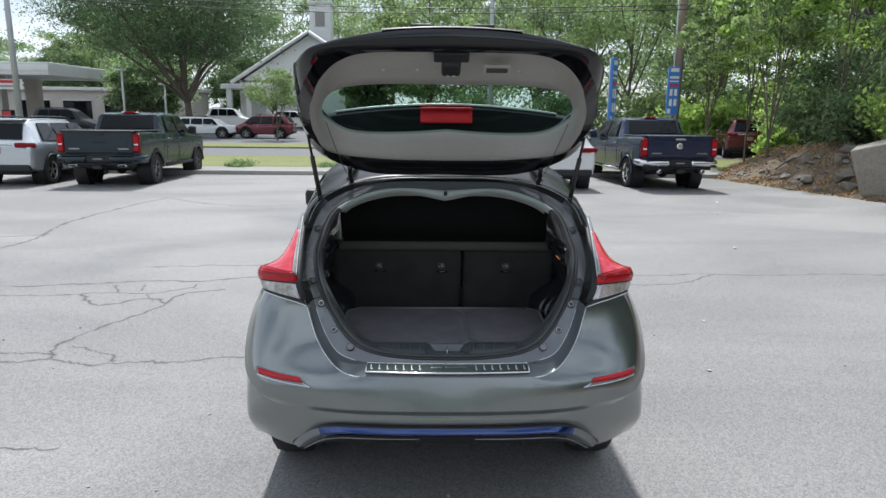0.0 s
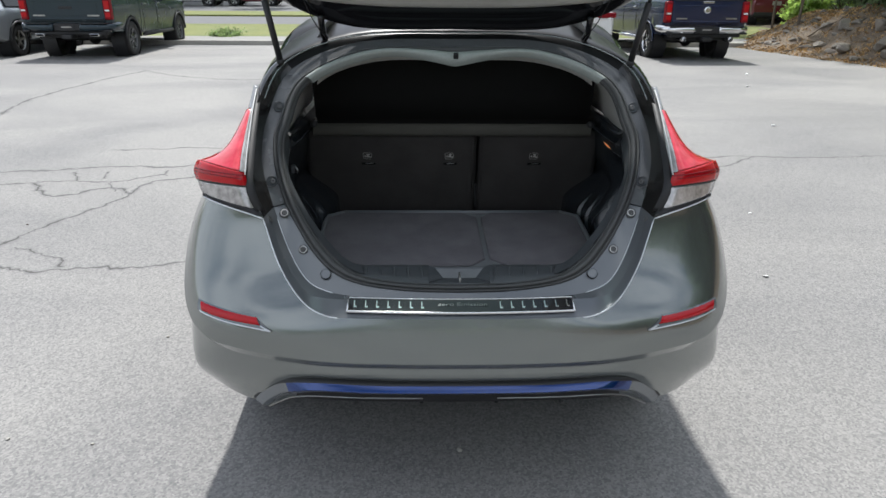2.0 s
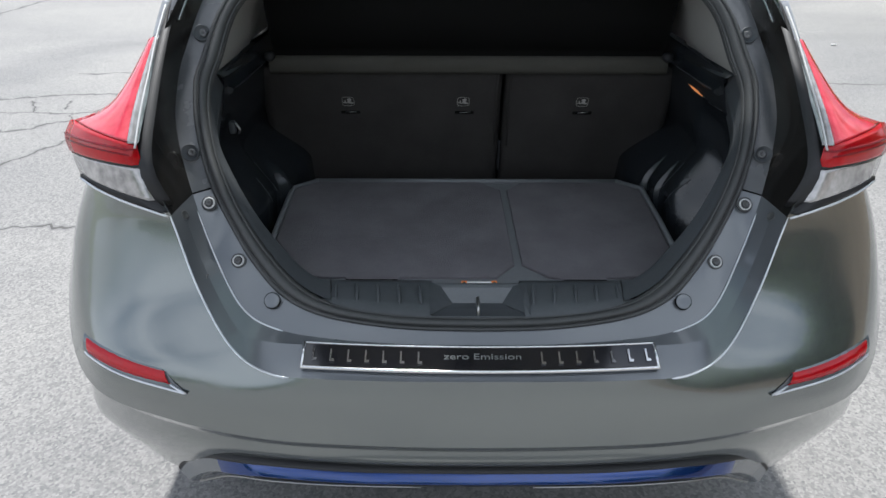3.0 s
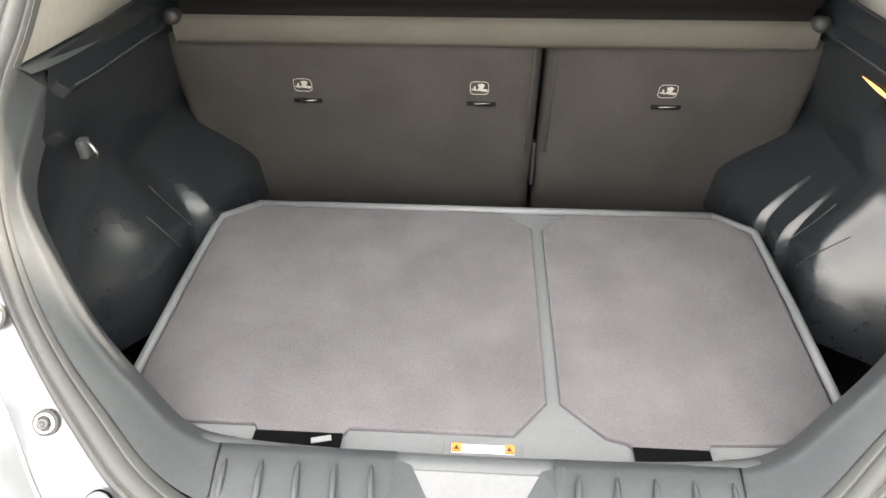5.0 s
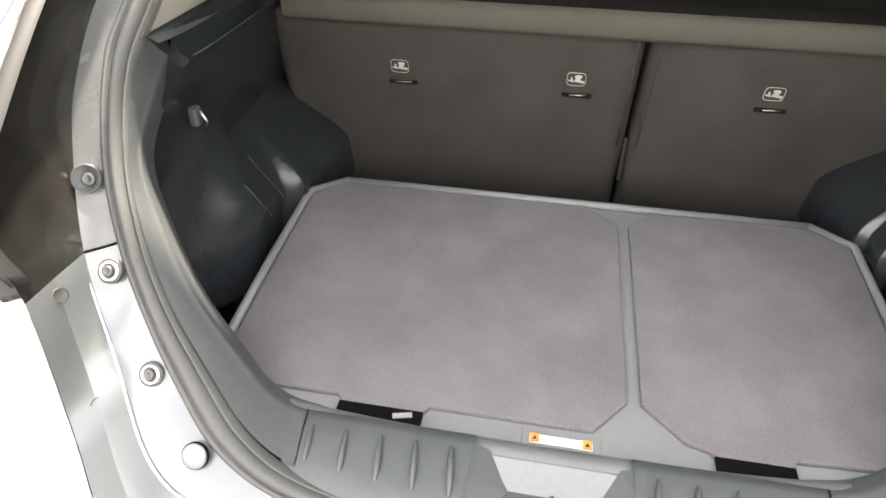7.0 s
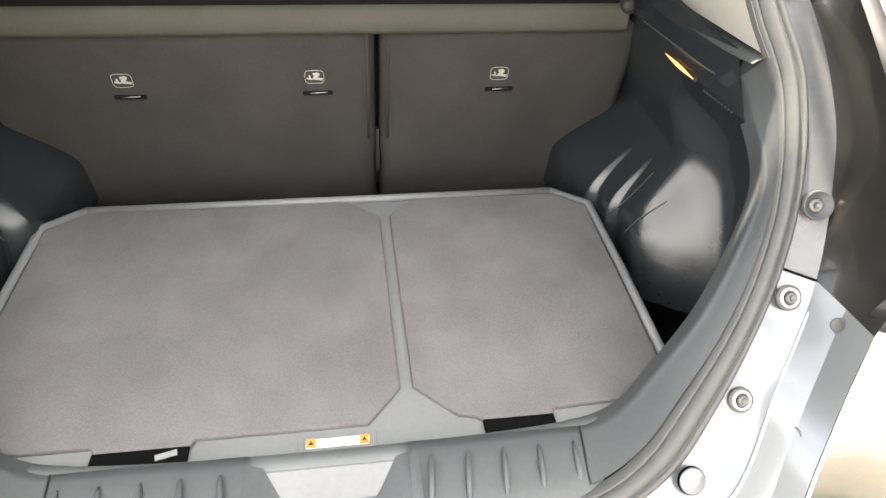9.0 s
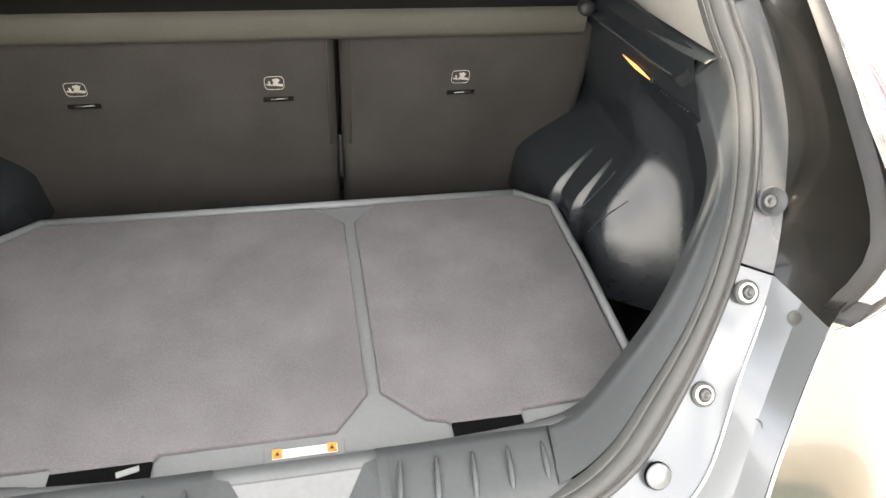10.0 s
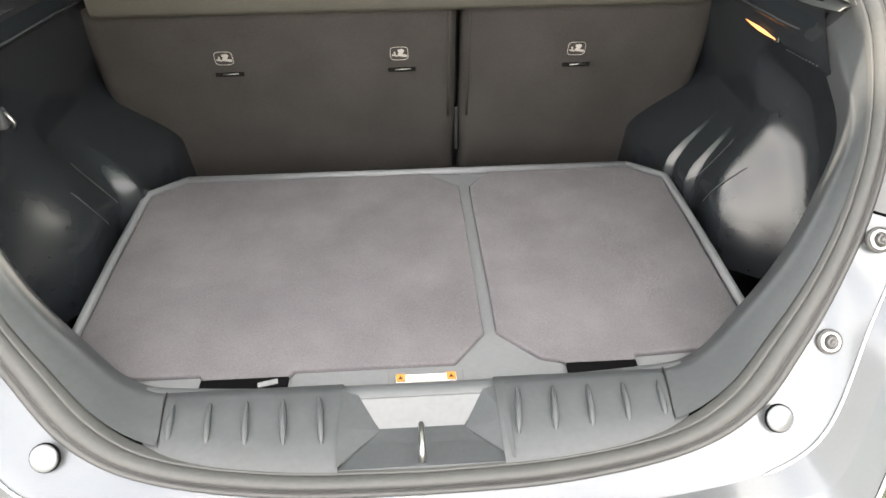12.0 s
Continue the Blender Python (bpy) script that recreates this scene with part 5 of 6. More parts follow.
for i, (x, y, h, r) in enumerate([(10.7, 18.4, 8, 1.4), (11.5, 21.5, 9, 1.8), (10.6, 23.0, 8, 1.3), (11.9, 16.9, 8, 1.7)]):
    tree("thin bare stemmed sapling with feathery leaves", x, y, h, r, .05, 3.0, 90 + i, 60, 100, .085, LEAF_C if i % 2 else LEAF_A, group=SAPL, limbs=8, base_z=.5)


def shrub(label, x, y, z, r, h, seed, n_clump, per, leaf, material, group=""):
    t = thing("shrub", label, "shrub", group, at=pose(x, y, z))
    pts, cl = clumps(seed, n_clump, per, (0, 0, h * .5), (r, r, h * .5), (r * .2,) * 3, hollow=.1)
    verts, faces = [], []
    rnd = random.Random(seed)
    for k in range(7):
        tip = Vector(cl[rnd.randrange(len(cl))])
        b = tube(spline([(0, 0, -.15), tip * .5 + Vector((0, 0, .1)), tip], 4), [.03 * (1 - .8 * i / 8) for i in range(9)], 6)
        b.verts.index_update()
        off = len(verts)
        verts += [v.co.copy() for v in b.verts]
        faces += [tuple(v.index + off for v in f.verts) for f in b.faces]
        b.free()
    part("stems", bm_of(verts, faces), BARK, t)
    leaf_mesh("leaves", pts, leaf, seed, material, t)
    return t


SH = "undergrowth on the bank"
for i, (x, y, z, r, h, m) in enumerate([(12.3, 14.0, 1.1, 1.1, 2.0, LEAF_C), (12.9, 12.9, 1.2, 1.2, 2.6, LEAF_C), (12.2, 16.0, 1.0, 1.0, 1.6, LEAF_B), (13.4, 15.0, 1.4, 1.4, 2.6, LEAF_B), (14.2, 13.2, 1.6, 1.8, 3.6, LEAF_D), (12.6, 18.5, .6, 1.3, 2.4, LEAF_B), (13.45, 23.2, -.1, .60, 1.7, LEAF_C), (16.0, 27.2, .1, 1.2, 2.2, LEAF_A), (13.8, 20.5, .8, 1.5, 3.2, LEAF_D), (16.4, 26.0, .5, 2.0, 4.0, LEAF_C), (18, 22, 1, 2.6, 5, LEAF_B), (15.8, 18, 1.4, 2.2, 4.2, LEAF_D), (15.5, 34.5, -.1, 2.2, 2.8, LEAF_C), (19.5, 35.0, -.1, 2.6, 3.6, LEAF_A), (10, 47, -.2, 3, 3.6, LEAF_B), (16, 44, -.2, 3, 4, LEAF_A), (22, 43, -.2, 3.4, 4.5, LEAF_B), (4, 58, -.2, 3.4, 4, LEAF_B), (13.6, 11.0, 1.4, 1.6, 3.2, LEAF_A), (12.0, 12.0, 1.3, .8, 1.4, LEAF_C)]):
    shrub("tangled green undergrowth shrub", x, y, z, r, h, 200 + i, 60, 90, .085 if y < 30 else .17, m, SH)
shrub("low rounded tuft of verge grass", -6.6, 20.6, -.12, .5, .18, 301, 40, 60, .04, LEAF_A)
shrub("low rounded tuft of verge grass", -3.6, 20.6, -.12, .4, .12, 302, 30, 50, .04, LEAF_A)


# ---- bank, rocks and litter ----
def bank_z(x, y):
    edge = max(6.2, 11.4 - .50 * (8.0 - y)) if y < 8 else 10.0 + .26 * (13.5 - y) if y < 13.5 else 10.0 - .20 * (y - 13.5) if y < 19 else 8.9 + .45 * (y - 19)
    d = x - edge
    if d < 0:
        return fall(y) - .05
    fade = 1 - smooth01((y - 16.5) / 8)
    rise = .08 * smooth01(d / .6) + 1.15 * smooth01((d - .3) / 2.4) + 1.5 * smooth01((d - 3.0) / 6)
    return fall(y) + rise * (.15 + .85 * fade) + .10 * noise.noise(Vector((x * .9, y * .9, 3))) * smooth01(d) + (.07 * noise.noise(Vector((x * 3, y * 3, 1))) + .04 * noise.noise(Vector((x * 8, y * 8, 5)))) * smooth01(d)


bank_rows = [[Vector((6.0 + 23 * (i / 70) ** 1.2, 66 * j / 150 - 28, bank_z(6.0 + 23 * (i / 70) ** 1.2, 66 * j / 150 - 28))) for i in range(71)] for j in range(151)]
structure("bank", grid(bank_rows), SOIL)
g = np.random.default_rng(9)
lit = []
while len(lit) < 15000:
    x, y = g.uniform(8.8, 13.0), g.uniform(9, 24)
    z = bank_z(x, y)
    if z > fall(y) and (g.uniform() < .35 + .65 * (noise.noise(Vector((x * 1.2, y * 1.2, 7))) > -.05)):
        lit.append((x, y, z + .012))
tagged(leaf_mesh("leaf_litter", np.array(lit), .040, 9, DRYLEAF), "dry brown leaf litter and twigs on the bank", "leaf litter", kind="stuff")


def rock(x, y, z, s, seed, label):
    bm = bmesh.new()
    rnd = random.Random(seed)
    for _ in range(16):
        d = Vector((rnd.gauss(0, 1), rnd.gauss(0, 1), rnd.gauss(0, 1))).normalized() * rnd.uniform(.8, 1.0)
        bm.verts.new((d.x * s[0], d.y * s[1], d.z * s[2]))
    bmesh.ops.convex_hull(bm, input=bm.verts[:])
    loose = [v for v in bm.verts if not v.link_faces]
    bmesh.ops.delete(bm, geom=loose, context="VERTS")
    bmesh.ops.bevel(bm, geom=bm.edges[:], offset=min(.012, s[2] * .08), segments=1, affect="EDGES", profile=0.5)
    ob = part("rock", bm, ROCKM)
    ob.matrix_basis = pose(x, y, z, rnd.uniform(-20, 20), rnd.uniform(-20, 20), rnd.uniform(0, 180))
    return tagged(ob, label, "rock", "rocks on the bank")


for i, (x, y, s) in enumerate([(10.35, 15.3, (.50, .34, .20)), (10.9, 14.6, (.55, .40, .26)), (11.2, 15.6, (.55, .4, .30)), (10.6, 13.9, (.42, .34, .24)), (10.1, 14.5, (.28, .22, .12)), (11.5, 14.9, (.5, .4, .3)), (10.3, 16.4, (.32, .24, .14)), (11.0, 16.6, (.42, .30, .2)), (9.95, 13.7, (.20, .16, .09)), (11.7, 15.8, (.5, .4, .28)), (11.0, 13.5, (.5, .3, .25)), (10.8, 17.2, (.3, .2, .14))]):
    rock(x, y, bank_z(x, y) + s[2] * .2, tuple(.78 * q for q in s), 400 + i, "angular grey rock half sunk in the bank")
g2 = random.Random(77)
for i in range(64):
    x, y, k = g2.uniform(9.6, 12.6), g2.uniform(12.6, 18.6), g2.uniform(.05, .17)
    if bank_z(x, y) > fall(y) + .12:
        rock(x, y, bank_z(x, y) + k * .15, (k * g2.uniform(1.0, 1.9), k * g2.uniform(.8, 1.3), k * g2.uniform(.4, .8)), 460 + i, "small broken stone among the leaf litter")
blk = boxed((0, 0, 0), (2.0, .8, 1.7), bevel=.05)
bo = part("concrete_block", blk, mat("mossy_concrete", (0.27, 0.245, 0.20), 0.9, 0, 0.3, 1.5, 0.7, 30, bdist=0.01))
bo.matrix_basis = pose(11.25, 12.8, bank_z(11.25, 12.8) + .26, 8, -16, -44)
tagged(bo, "slanting weathered concrete retaining block in the bank", "block")
for i, (x, y, a, ln) in enumerate([(10.9, 17.0, -20, 1.1), (9.9, 16.6, 10, .9), (11.3, 14.1, -50, 1.3)]):
    a = radians(a)
    p = [Vector((x + math.cos(a) * ln * (t - .5), y + math.sin(a) * ln * (t - .5), 0)) for t in (0, .3, .6, 1)]
    for q in p:
        q.z = bank_z(q.x, q.y) + .10 + .05 * math.sin(q.x * 9)
    tagged(part("dead_branch", tube(spline(p, 4), [.022 - .0014 * k for k in range(13)], 6), BARK), "dead grey branch lying on the bank", "branch", "dead branches")


# ---- parked vehicles ----
def shell(stations, name, material, parent, m=3):
    """A body from half sections (y, [(x, z), ...]) along the vehicle, with closed ends."""
    cols = [spline([(x, y, z) for y, x, z in [(y, *pts[k]) for y, pts in stations]], m) for k in range(len(stations[0][1]))]
    rows = []
    for j in range(len(cols[0])):
        h = [c[j] for c in cols]
        rows.append(h + [mirror(v) for v in h[::-1]])
    bm = grid(rows, smooth=True)
    bm.verts.ensure_lookup_table()
    n = len(rows[0])
    for j in (0, len(rows) - 1):
        try:
            bm.faces.new([bm.verts[j * n + i] for i in range(n)])
        except ValueError:
            pass
    ob = part(name, bm, material, parent)
    ob.data.set_sharp_from_angle(angle=radians(28))
    return ob


def pane(name, corners, material, parent, lift, label=""):
    """A slightly thick four-cornered pane, lifted along its normal."""
    a, b, c, d = (Vector(v) for v in corners)
    nrm = (b - a).cross(d - a).normalized()
    top = [v + nrm * lift for v in (a, b, c, d)]
    low = [v - nrm * .02 for v in (a, b, c, d)]
    return part(name, bm_of(top + low, [(0, 1, 2, 3), (4, 5, 6, 7), (0, 1, 5, 4), (1, 2, 6, 5), (2, 3, 7, 6), (3, 0, 4, 7)], False), material, parent, label)


def half(w, low, sill, belt, top_w, top):
    return [(w - .16, low), (w - .03, low + .04), (w, sill), (w, (sill + belt) / 2), (w - .015, belt - .06), (w - .05, belt), (top_w + .02, top - .06), (top_w - .06, top - .005), (0, top)]


def arches(ys, r):
    """The height of the body's lower edge along the vehicle, lifted over each wheel."""
    def lift(y, low):
        for c in ys:
            d = abs(y - c)
            if d < r * 1.17:
                low = max(low, r * .98 + math.sqrt((r * 1.17) ** 2 - d * d) * (.98 if d > r * .6 else 1.0))
        return low
    return lift


def dense(stations, ys, r, step=.06):
    """Half sections every few centimetres between the given ones, cut open over the wheels."""
    lift = arches(ys, r)
    out = []
    for (ya, a), (yb, b) in zip(stations, stations[1:]):
        n = max(1, round((yb - ya) / step))
        for i in range(n):
            t = i / n
            w, low, sill, belt, tw, top = (p * (1 - t) + q * t for p, q in zip(a, b))
            y = ya + (yb - ya) * t
            low2 = lift(y, low)
            out.append((y, half(w, low2, max(sill, low2 + .07), belt, tw, top)))
    w, low, sill, belt, tw, top = stations[-1][1]
    return out + [(stations[-1][0], half(w, low, sill, belt, tw, top))]


def arch_lips(parent, xs, ys, r, material):
    for y in ys:
        for s in (-1, 1):
            pts = [(s * xs, y - math.cos(a) * r * 1.17, r * .98 + math.sin(a) * r * 1.17) for a in [math.pi * (.02 + .96 * k / 16) for k in range(17)]]
            part("arch_lip", tube(pts, .028, 6), material, parent)
            part("wheel_well", spin([(r * 1.22, -.34), (r * 1.22, -.02)], (s * (xs - .02), y, r * .98), (s, 0, 0), 24), BLACKP, parent)


def pickup(name, label, paint, at, bright):
    t = thing(name, label, "pickup truck", at=at)
    W, R, AX = 1.0, .415, (1.25, 4.85)
    shell(dense([(.17, (W - .03, .66, .82, 1.40, .93, 1.42)), (.24, (W, .60, .82, 1.40, .93, 1.425)), (1.0, (W + .012, .56, .82, 1.39, .93, 1.42)), (1.86, (W, .52, .82, 1.37, .93, 1.41))], AX, R), "bed", paint, t, 1)
    part("bed_cover", boxed((0, 1.02, 1.418), (1.70, 1.52, .022), bevel=.006), BLACKP, t)
    for s in (-1, 1):
        part("bed_rail", boxed((s * .91, 1.02, 1.428), (.10, 1.66, .03), bevel=.012), BLACKP if not bright else paint, t)
    shell(dense([(1.89, (W, .50, .82, 1.36, .84, 1.37)), (1.95, (W, .50, .82, 1.35, .83, 1.50)), (2.12, (W, .49, .80, 1.34, .79, 1.85)), (2.25, (W, .48, .80, 1.33, .775, 1.89)), (2.6, (W, .48, .80, 1.32, .77, 1.915)), (3.5, (W, .48, .80, 1.30, .76, 1.895)), (3.9, (W, .48, .80, 1.29, .74, 1.83)), (4.42, (W, .48, .80, 1.27, .80, 1.33)), (4.6, (W, .48, .80, 1.26, .80, 1.28)), (5.5, (W - .02, .50, .80, 1.20, .76, 1.23)), (5.72, (W - .10, .55, .80, 1.12, .66, 1.14)), (5.8, (W - .18, .60, .80, 1.02, .60, 1.04))], AX, R), "cab", paint, t, 1)
    rw = pane("rear_window", [(-.72, 1.925, 1.46), (.72, 1.925, 1.46), (.67, 2.115, 1.80), (-.67, 2.115, 1.80)], DARKG, t, .030, "dark rear window")
    for s in (-1, 1):
        part("window_divider", boxed((s * .22, 2.01, 1.65), (.018, .016, .36), Matrix.Rotation(-.49, 3, "X")), BLACKP, rw)
    part("roof_lamp", boxed((0, 2.235, 1.905), (.30, .07, .04), bevel=.010), REDDARK, t)
    for s in (-1, 1):
        part("lamp_end", boxed((s * .19, 2.237, 1.905), (.07, .06, .035), bevel=.010), WHITEP, t)
        for y0, y1, y2, y3 in ((2.30, 3.06, 3.05, 2.36), (3.14, 4.18, 3.78, 3.13)):
            c = [(s * .962, y0, 1.38), (s * .962, y1, 1.36), (s * .805, y2, 1.79), (s * .805, y3, 1.79)]
            pane("side_window", c if s > 0 else c[::-1], DARKG, t, .018)
        mir = part("door_mirror", boxed((s * 1.14, 3.95, 1.40), (.22, .12, .25), bevel=.04), paint if bright else BLACKP, t)
        part("mirror_arm", boxed((s * 1.02, 3.98, 1.34), (.10, .05, .06), bevel=.012), BLACKP, mir)
        tl = part("tail_lamp", boxed((s * .925, .175, 1.13), (.17, .13, .47), bevel=.03), LAMPRED, t, "tall red tail lamp")
        part("lamp_stripe", boxed((s * .925, .105, 1.21), (.11, .014, .17), bevel=.006), REDDARK, tl)
        part("lamp_stripe", boxed((s * .925, .105, 1.00), (.11, .014, .10), bevel=.006), REDDARK, tl)
        part("backup_lens", boxed((s * .925, .104, 1.095), (.10, .014, .035), bevel=.004), WHITEP, tl)
        for y in (3.0, 4.0):
            part("door_seam", tube([(s * 1.002, y - .92, .56), (s * 1.004, y - .92, 1.0), (s * .985, y - .92, 1.33)], .005, 4), BLACKP, t)
            part("door_handle", boxed((s * 1.012, y - .78, 1.20), (.035, .19, .035), bevel=.010), CHROME, t)
        part("crease", tube([(s * 1.010, .32, 1.20), (s * 1.008, 1.2, 1.19), (s * 1.004, 3.9, 1.13)], .008, 6), paint, t)
        sb = part("side_step", tube([(s * 1.0, 1.95, .47), (s * 1.0, 4.15, .47)], .045, 10), CHROME if bright else BLACKP, t)
        for y in (2.3, 3.1, 3.9):
            part("step_bracket", boxed((s * .88, y, .50), (.22, .05, .04)), BLACKP, sb)
        if bright:
            part("exhaust_tip", spin([(.040, .22), (.060, .20), (.058, -.12), (.048, -.12), (.046, .10), (.001, .10)], (s * .56, .12, .53), (0, -1, 0), 16), CHROME, t)
        else:
            et = part("exhaust_tip", boxed((s * .60, .07, .57), (.21, .20, .07), bevel=.022), CHROME, t)
            # the bore's dark is a thin black block on the solid tip
            part("exhaust_bore", boxed((s * .60, -.031, .57), (.17, .006, .04), bevel=.002), GAPSHADE, et)
    tg = part("tailgate", boxed((0, .165, 1.13), (1.68, .08, .55), bevel=.020), paint, t, "pickup tailgate")
    part("tailgate_cap", boxed((0, .17, 1.415), (1.72, .10, .045), bevel=.016), BLACKP if not bright else paint, tg)
    part("tailgate_groove", boxed((0, .122, 1.385), (1.60, .012, .02)), BLACKP, tg)
    part("tailgate_handle", boxed((0, .118, 1.345), (.26, .03, .05), bevel=.010), CHROME if bright else BLACKP, tg)
    part("tailgate_panel", boxed((0, .124, 1.13), (1.40, .014, .30), bevel=.007), paint, tg)
    part("tailgate_fold", boxed((0, .118, .915), (1.62, .03, .05), bevel=.014), paint, tg)
    if bright:
        part("badge", spin([(.085, 0), (.080, .012), (.045, .016), (.001, .010)], (0, .117, 1.17), (0, -1, 0), 14), CHROME, tg)
    else:
        part("badge", boxed((0, .115, 1.15), (.30, .012, .06), bevel=.006), BLACKP, tg)
    for s in (-1, 1):
        part("script_bar", boxed((s * .60, .114, .985), (.26, .008, .032)), STEEL, tg)
    bumper = CHROME if bright else paint
    bp = part("rear_bumper", boxed((0, .10, .73), (.62, .16, .17), bevel=.03), BLACKP, t, "chrome rear bumper with a dark middle" if bright else "body coloured rear bumper with a dark middle")
    for s in (-1, 1):
        part("bumper_wing", tube(spline([(s * .30, .05, .73), (s * .62, .05, .735), (s * .90, .10, .745), (s * 1.0, .26, .755), (s * 1.0, .52, .76)], 5), [.085] * 20 + [.07], 14), bumper, bp)
        part("corner_step", boxed((s * .90, .045, .66), (.16, .10, .05), bevel=.015), BLACKP, bp)
        part("bumper_pad", boxed((s * .62, .03, .818), (.56, .12, .016), bevel=.006), BLACKP, bp)
    part("lower_valance", boxed((0, .16, .61), (1.72, .18, .09), bevel=.03), BLACKP, bp)
    pl = part("number_plate", boxed((0, .012, .73), (.34, .015, .15), bevel=.006), BLACKP, bp)
    part("number_bar", boxed((0, .002, .74), (.22, .006, .03)), GREYINK, pl)
    part("hitch", boxed((0, .10, .53), (.22, .34, .10), bevel=.02), BLACKP, t)
    part("spare_wheel", spin([(.36, -.10), (.40, -.05), (.40, .05), (.36, .10), (.20, .10), (.20, -.10)], (0, .70, .56), (0, 0, 1), 20, True), TYRE, t)
    part("chassis", boxed((0, 2.9, .60), (1.44, 5.2, .24), bevel=.03), BLACKP, t)
    ax = part("axle", tube([(-.8, 1.25, .42), (.8, 1.25, .42)], .06, 10), BLACKP, t)
    part("differential", spin([(.001, -.16), (.10, -.12), (.15, 0), (.10, .12), (.001, .16)], (.05, 1.25, .42), (0, 1, 0), 14), BLACKP, ax)
    for y in AX:
        for s in (-1, 1):
            wheel("wheel", (s * .855, y, R), R, .28, t, CHROME if bright else PILLAR, 6)
    arch_lips(t, 1.0, AX, R, paint if bright else BLACKP)
    return t


def suv(name, label, paint, at, category="car", roof=1.72, long=4.85, w=.96, wheel_r=.37):
    t = thing(name, label, category, at=at)
    k = roof / 1.72
    L = long
    AX = (.95, L - .95)
    shell(dense([(.06, (w - .10, .52, .70, .98, .70, 1.0)), (.12, (w - .05, .44, .66, 1.06 * k, .74, 1.10 * k)), (.22, (w - .02, .40, .64, 1.12 * k, .74, 1.2 * k)), (.48, (w, .36, .64, 1.13 * k, .62, 1.60 * k)), (.62, (w, .35, .64, 1.125 * k, .62, roof - .05)), (.80, (w, .34, .64, 1.12 * k, .62, roof - .015)), (1.6, (w, .32, .62, 1.08 * k, .64, roof)), (2.6, (w, .32, .62, 1.05 * k, .62, roof - .03)), (3.05, (w, .32, .62, 1.03 * k, .60, 1.55 * k)), (3.65, (w, .32, .62, 1.01 * k, .76, 1.07 * k)), (L - .35, (w - .05, .36, .60, .92, .70, .95)), (L - .05, (w - .2, .42, .60, .80, .50, .82))], AX, wheel_r), "body", paint, t, 1)
    part("underbody", boxed((0, L / 2, .42), (1.5 * w, L - .5, .26), bevel=.03), BLACKP, t)
    pane("rear_window", [(-.64, .215, 1.18 * k), (.64, .215, 1.18 * k), (.56, .445, 1.56 * k), (-.56, .445, 1.56 * k)], DARKG, t, .04, "dark rear window")
    sp = part("roof_spoiler", boxed((0, .50, roof - .045), (1.16, .28, .035), bevel=.012), paint, t)
    part("lower_bumper", boxed((0, .13, .47), (2 * w - .24, .20, .20), bevel=.05), BLACKP, t)
    part("number_plate", boxed((0, .06, .92), (.34, .03, .16), bevel=.006), GREYINK, t)
    part("chrome_strip", boxed((0, .075, 1.05 * k), (.9, .03, .03), bevel=.008), CHROME, t)
    for s in (-1, 1):
        tl = part("tail_lamp", boxed((s * (w - .22), .115, 1.05 * k), (.46, .13, .12), Matrix.Rotation(s * .30, 3, "Z"), .03), LAMPRED, t, "wide red tail lamp")
        part("reflector", boxed((s * (w - .14), .125, .56), (.10, .05, .04), bevel=.01), REDDARK, t)
        for y0, y1, y2, y3 in ((.62, 1.42, 1.38, .82), (1.50, 2.28, 2.24, 1.46), (2.36, 3.38, 2.92, 2.32)):
            c = [(s * (w - .035), y0, 1.14 * k), (s * (w - .035), y1, 1.12 * k), (s * .665, y2, roof - .14), (s * .665, y3, roof - .14)]
            pane("side_window", c if s > 0 else c[::-1], DARKG, t, .03)
        part("roof_rail", tube(spline([(s * .60, .75, roof - .01), (s * .60, .95, roof + .035), (s * .60, 2.4, roof + .03), (s * .60, 2.65, roof - .03)], 4), .018, 6), BLACKP, t)
        part("door_mirror", boxed((s * (w + .08), 3.0, 1.12 * k), (.18, .10, .14), bevel=.03), paint, t)
        for y in (1.6, 2.5):
            part("door_handle", boxed((s * (w + .004), y, .98 * k), (.02, .16, .03), bevel=.006), CHROME, t)
    for y in AX:
        for s in (-1, 1):
            wheel("wheel", (s * (w - .125), y, wheel_r), wheel_r, .23, t, STEEL, 5)
    arch_lips(t, w, AX, wheel_r, BLACKP)
    return t


SLATE = mat("slate_teal_paint", (0.013, 0.027, 0.036), 0.26, 0.2, 0.05, 3, coat=0.25)
NAVY = mat("navy_paint", (0.006, 0.016, 0.055), 0.22, 0.2, 0.05, 3, coat=0.6)
SILVER = mat("silver_paint", (0.56, 0.59, 0.61), 0.3, 0.6, 0.04, 3, coat=1.0)
MAROON = mat("maroon_paint", (0.13, 0.008, 0.020), 0.3, 0.3, 0.05, 3, coat=1.0)
WHITECAR = mat("white_paint", (0.68, 0.68, 0.67), 0.35, 0, 0.03, 3, coat=0.8)
pickup("pickup_truck", "dark slate pickup truck parked facing away on asphalt", SLATE, pose(-8.33, 14.2, fall(15.5), -.65, 0, 2.0), False)
pickup("pickup_truck", "navy blue pickup truck with chrome bumper parked on asphalt", NAVY, pose(6.42, 14.4, fall(15.5), -.65, 0, 3.0), True)
suv("suv", "silver suv with dark windows parked beside the slate pickup", SILVER, pose(-10.95, 14.3, fall(15.3), -.65, 0, 2.0))
suv("suv", "white suv parked beside the navy pickup", WHITECAR, pose(3.30, 14.3, fall(15.3), -.65, 0, 2.0))
suv("suv", "maroon suv seen behind shrubs beyond the verge", MAROON, pose(14.35, 27.2, DROP + .06, 0, 0, -18.0), roof=1.80)
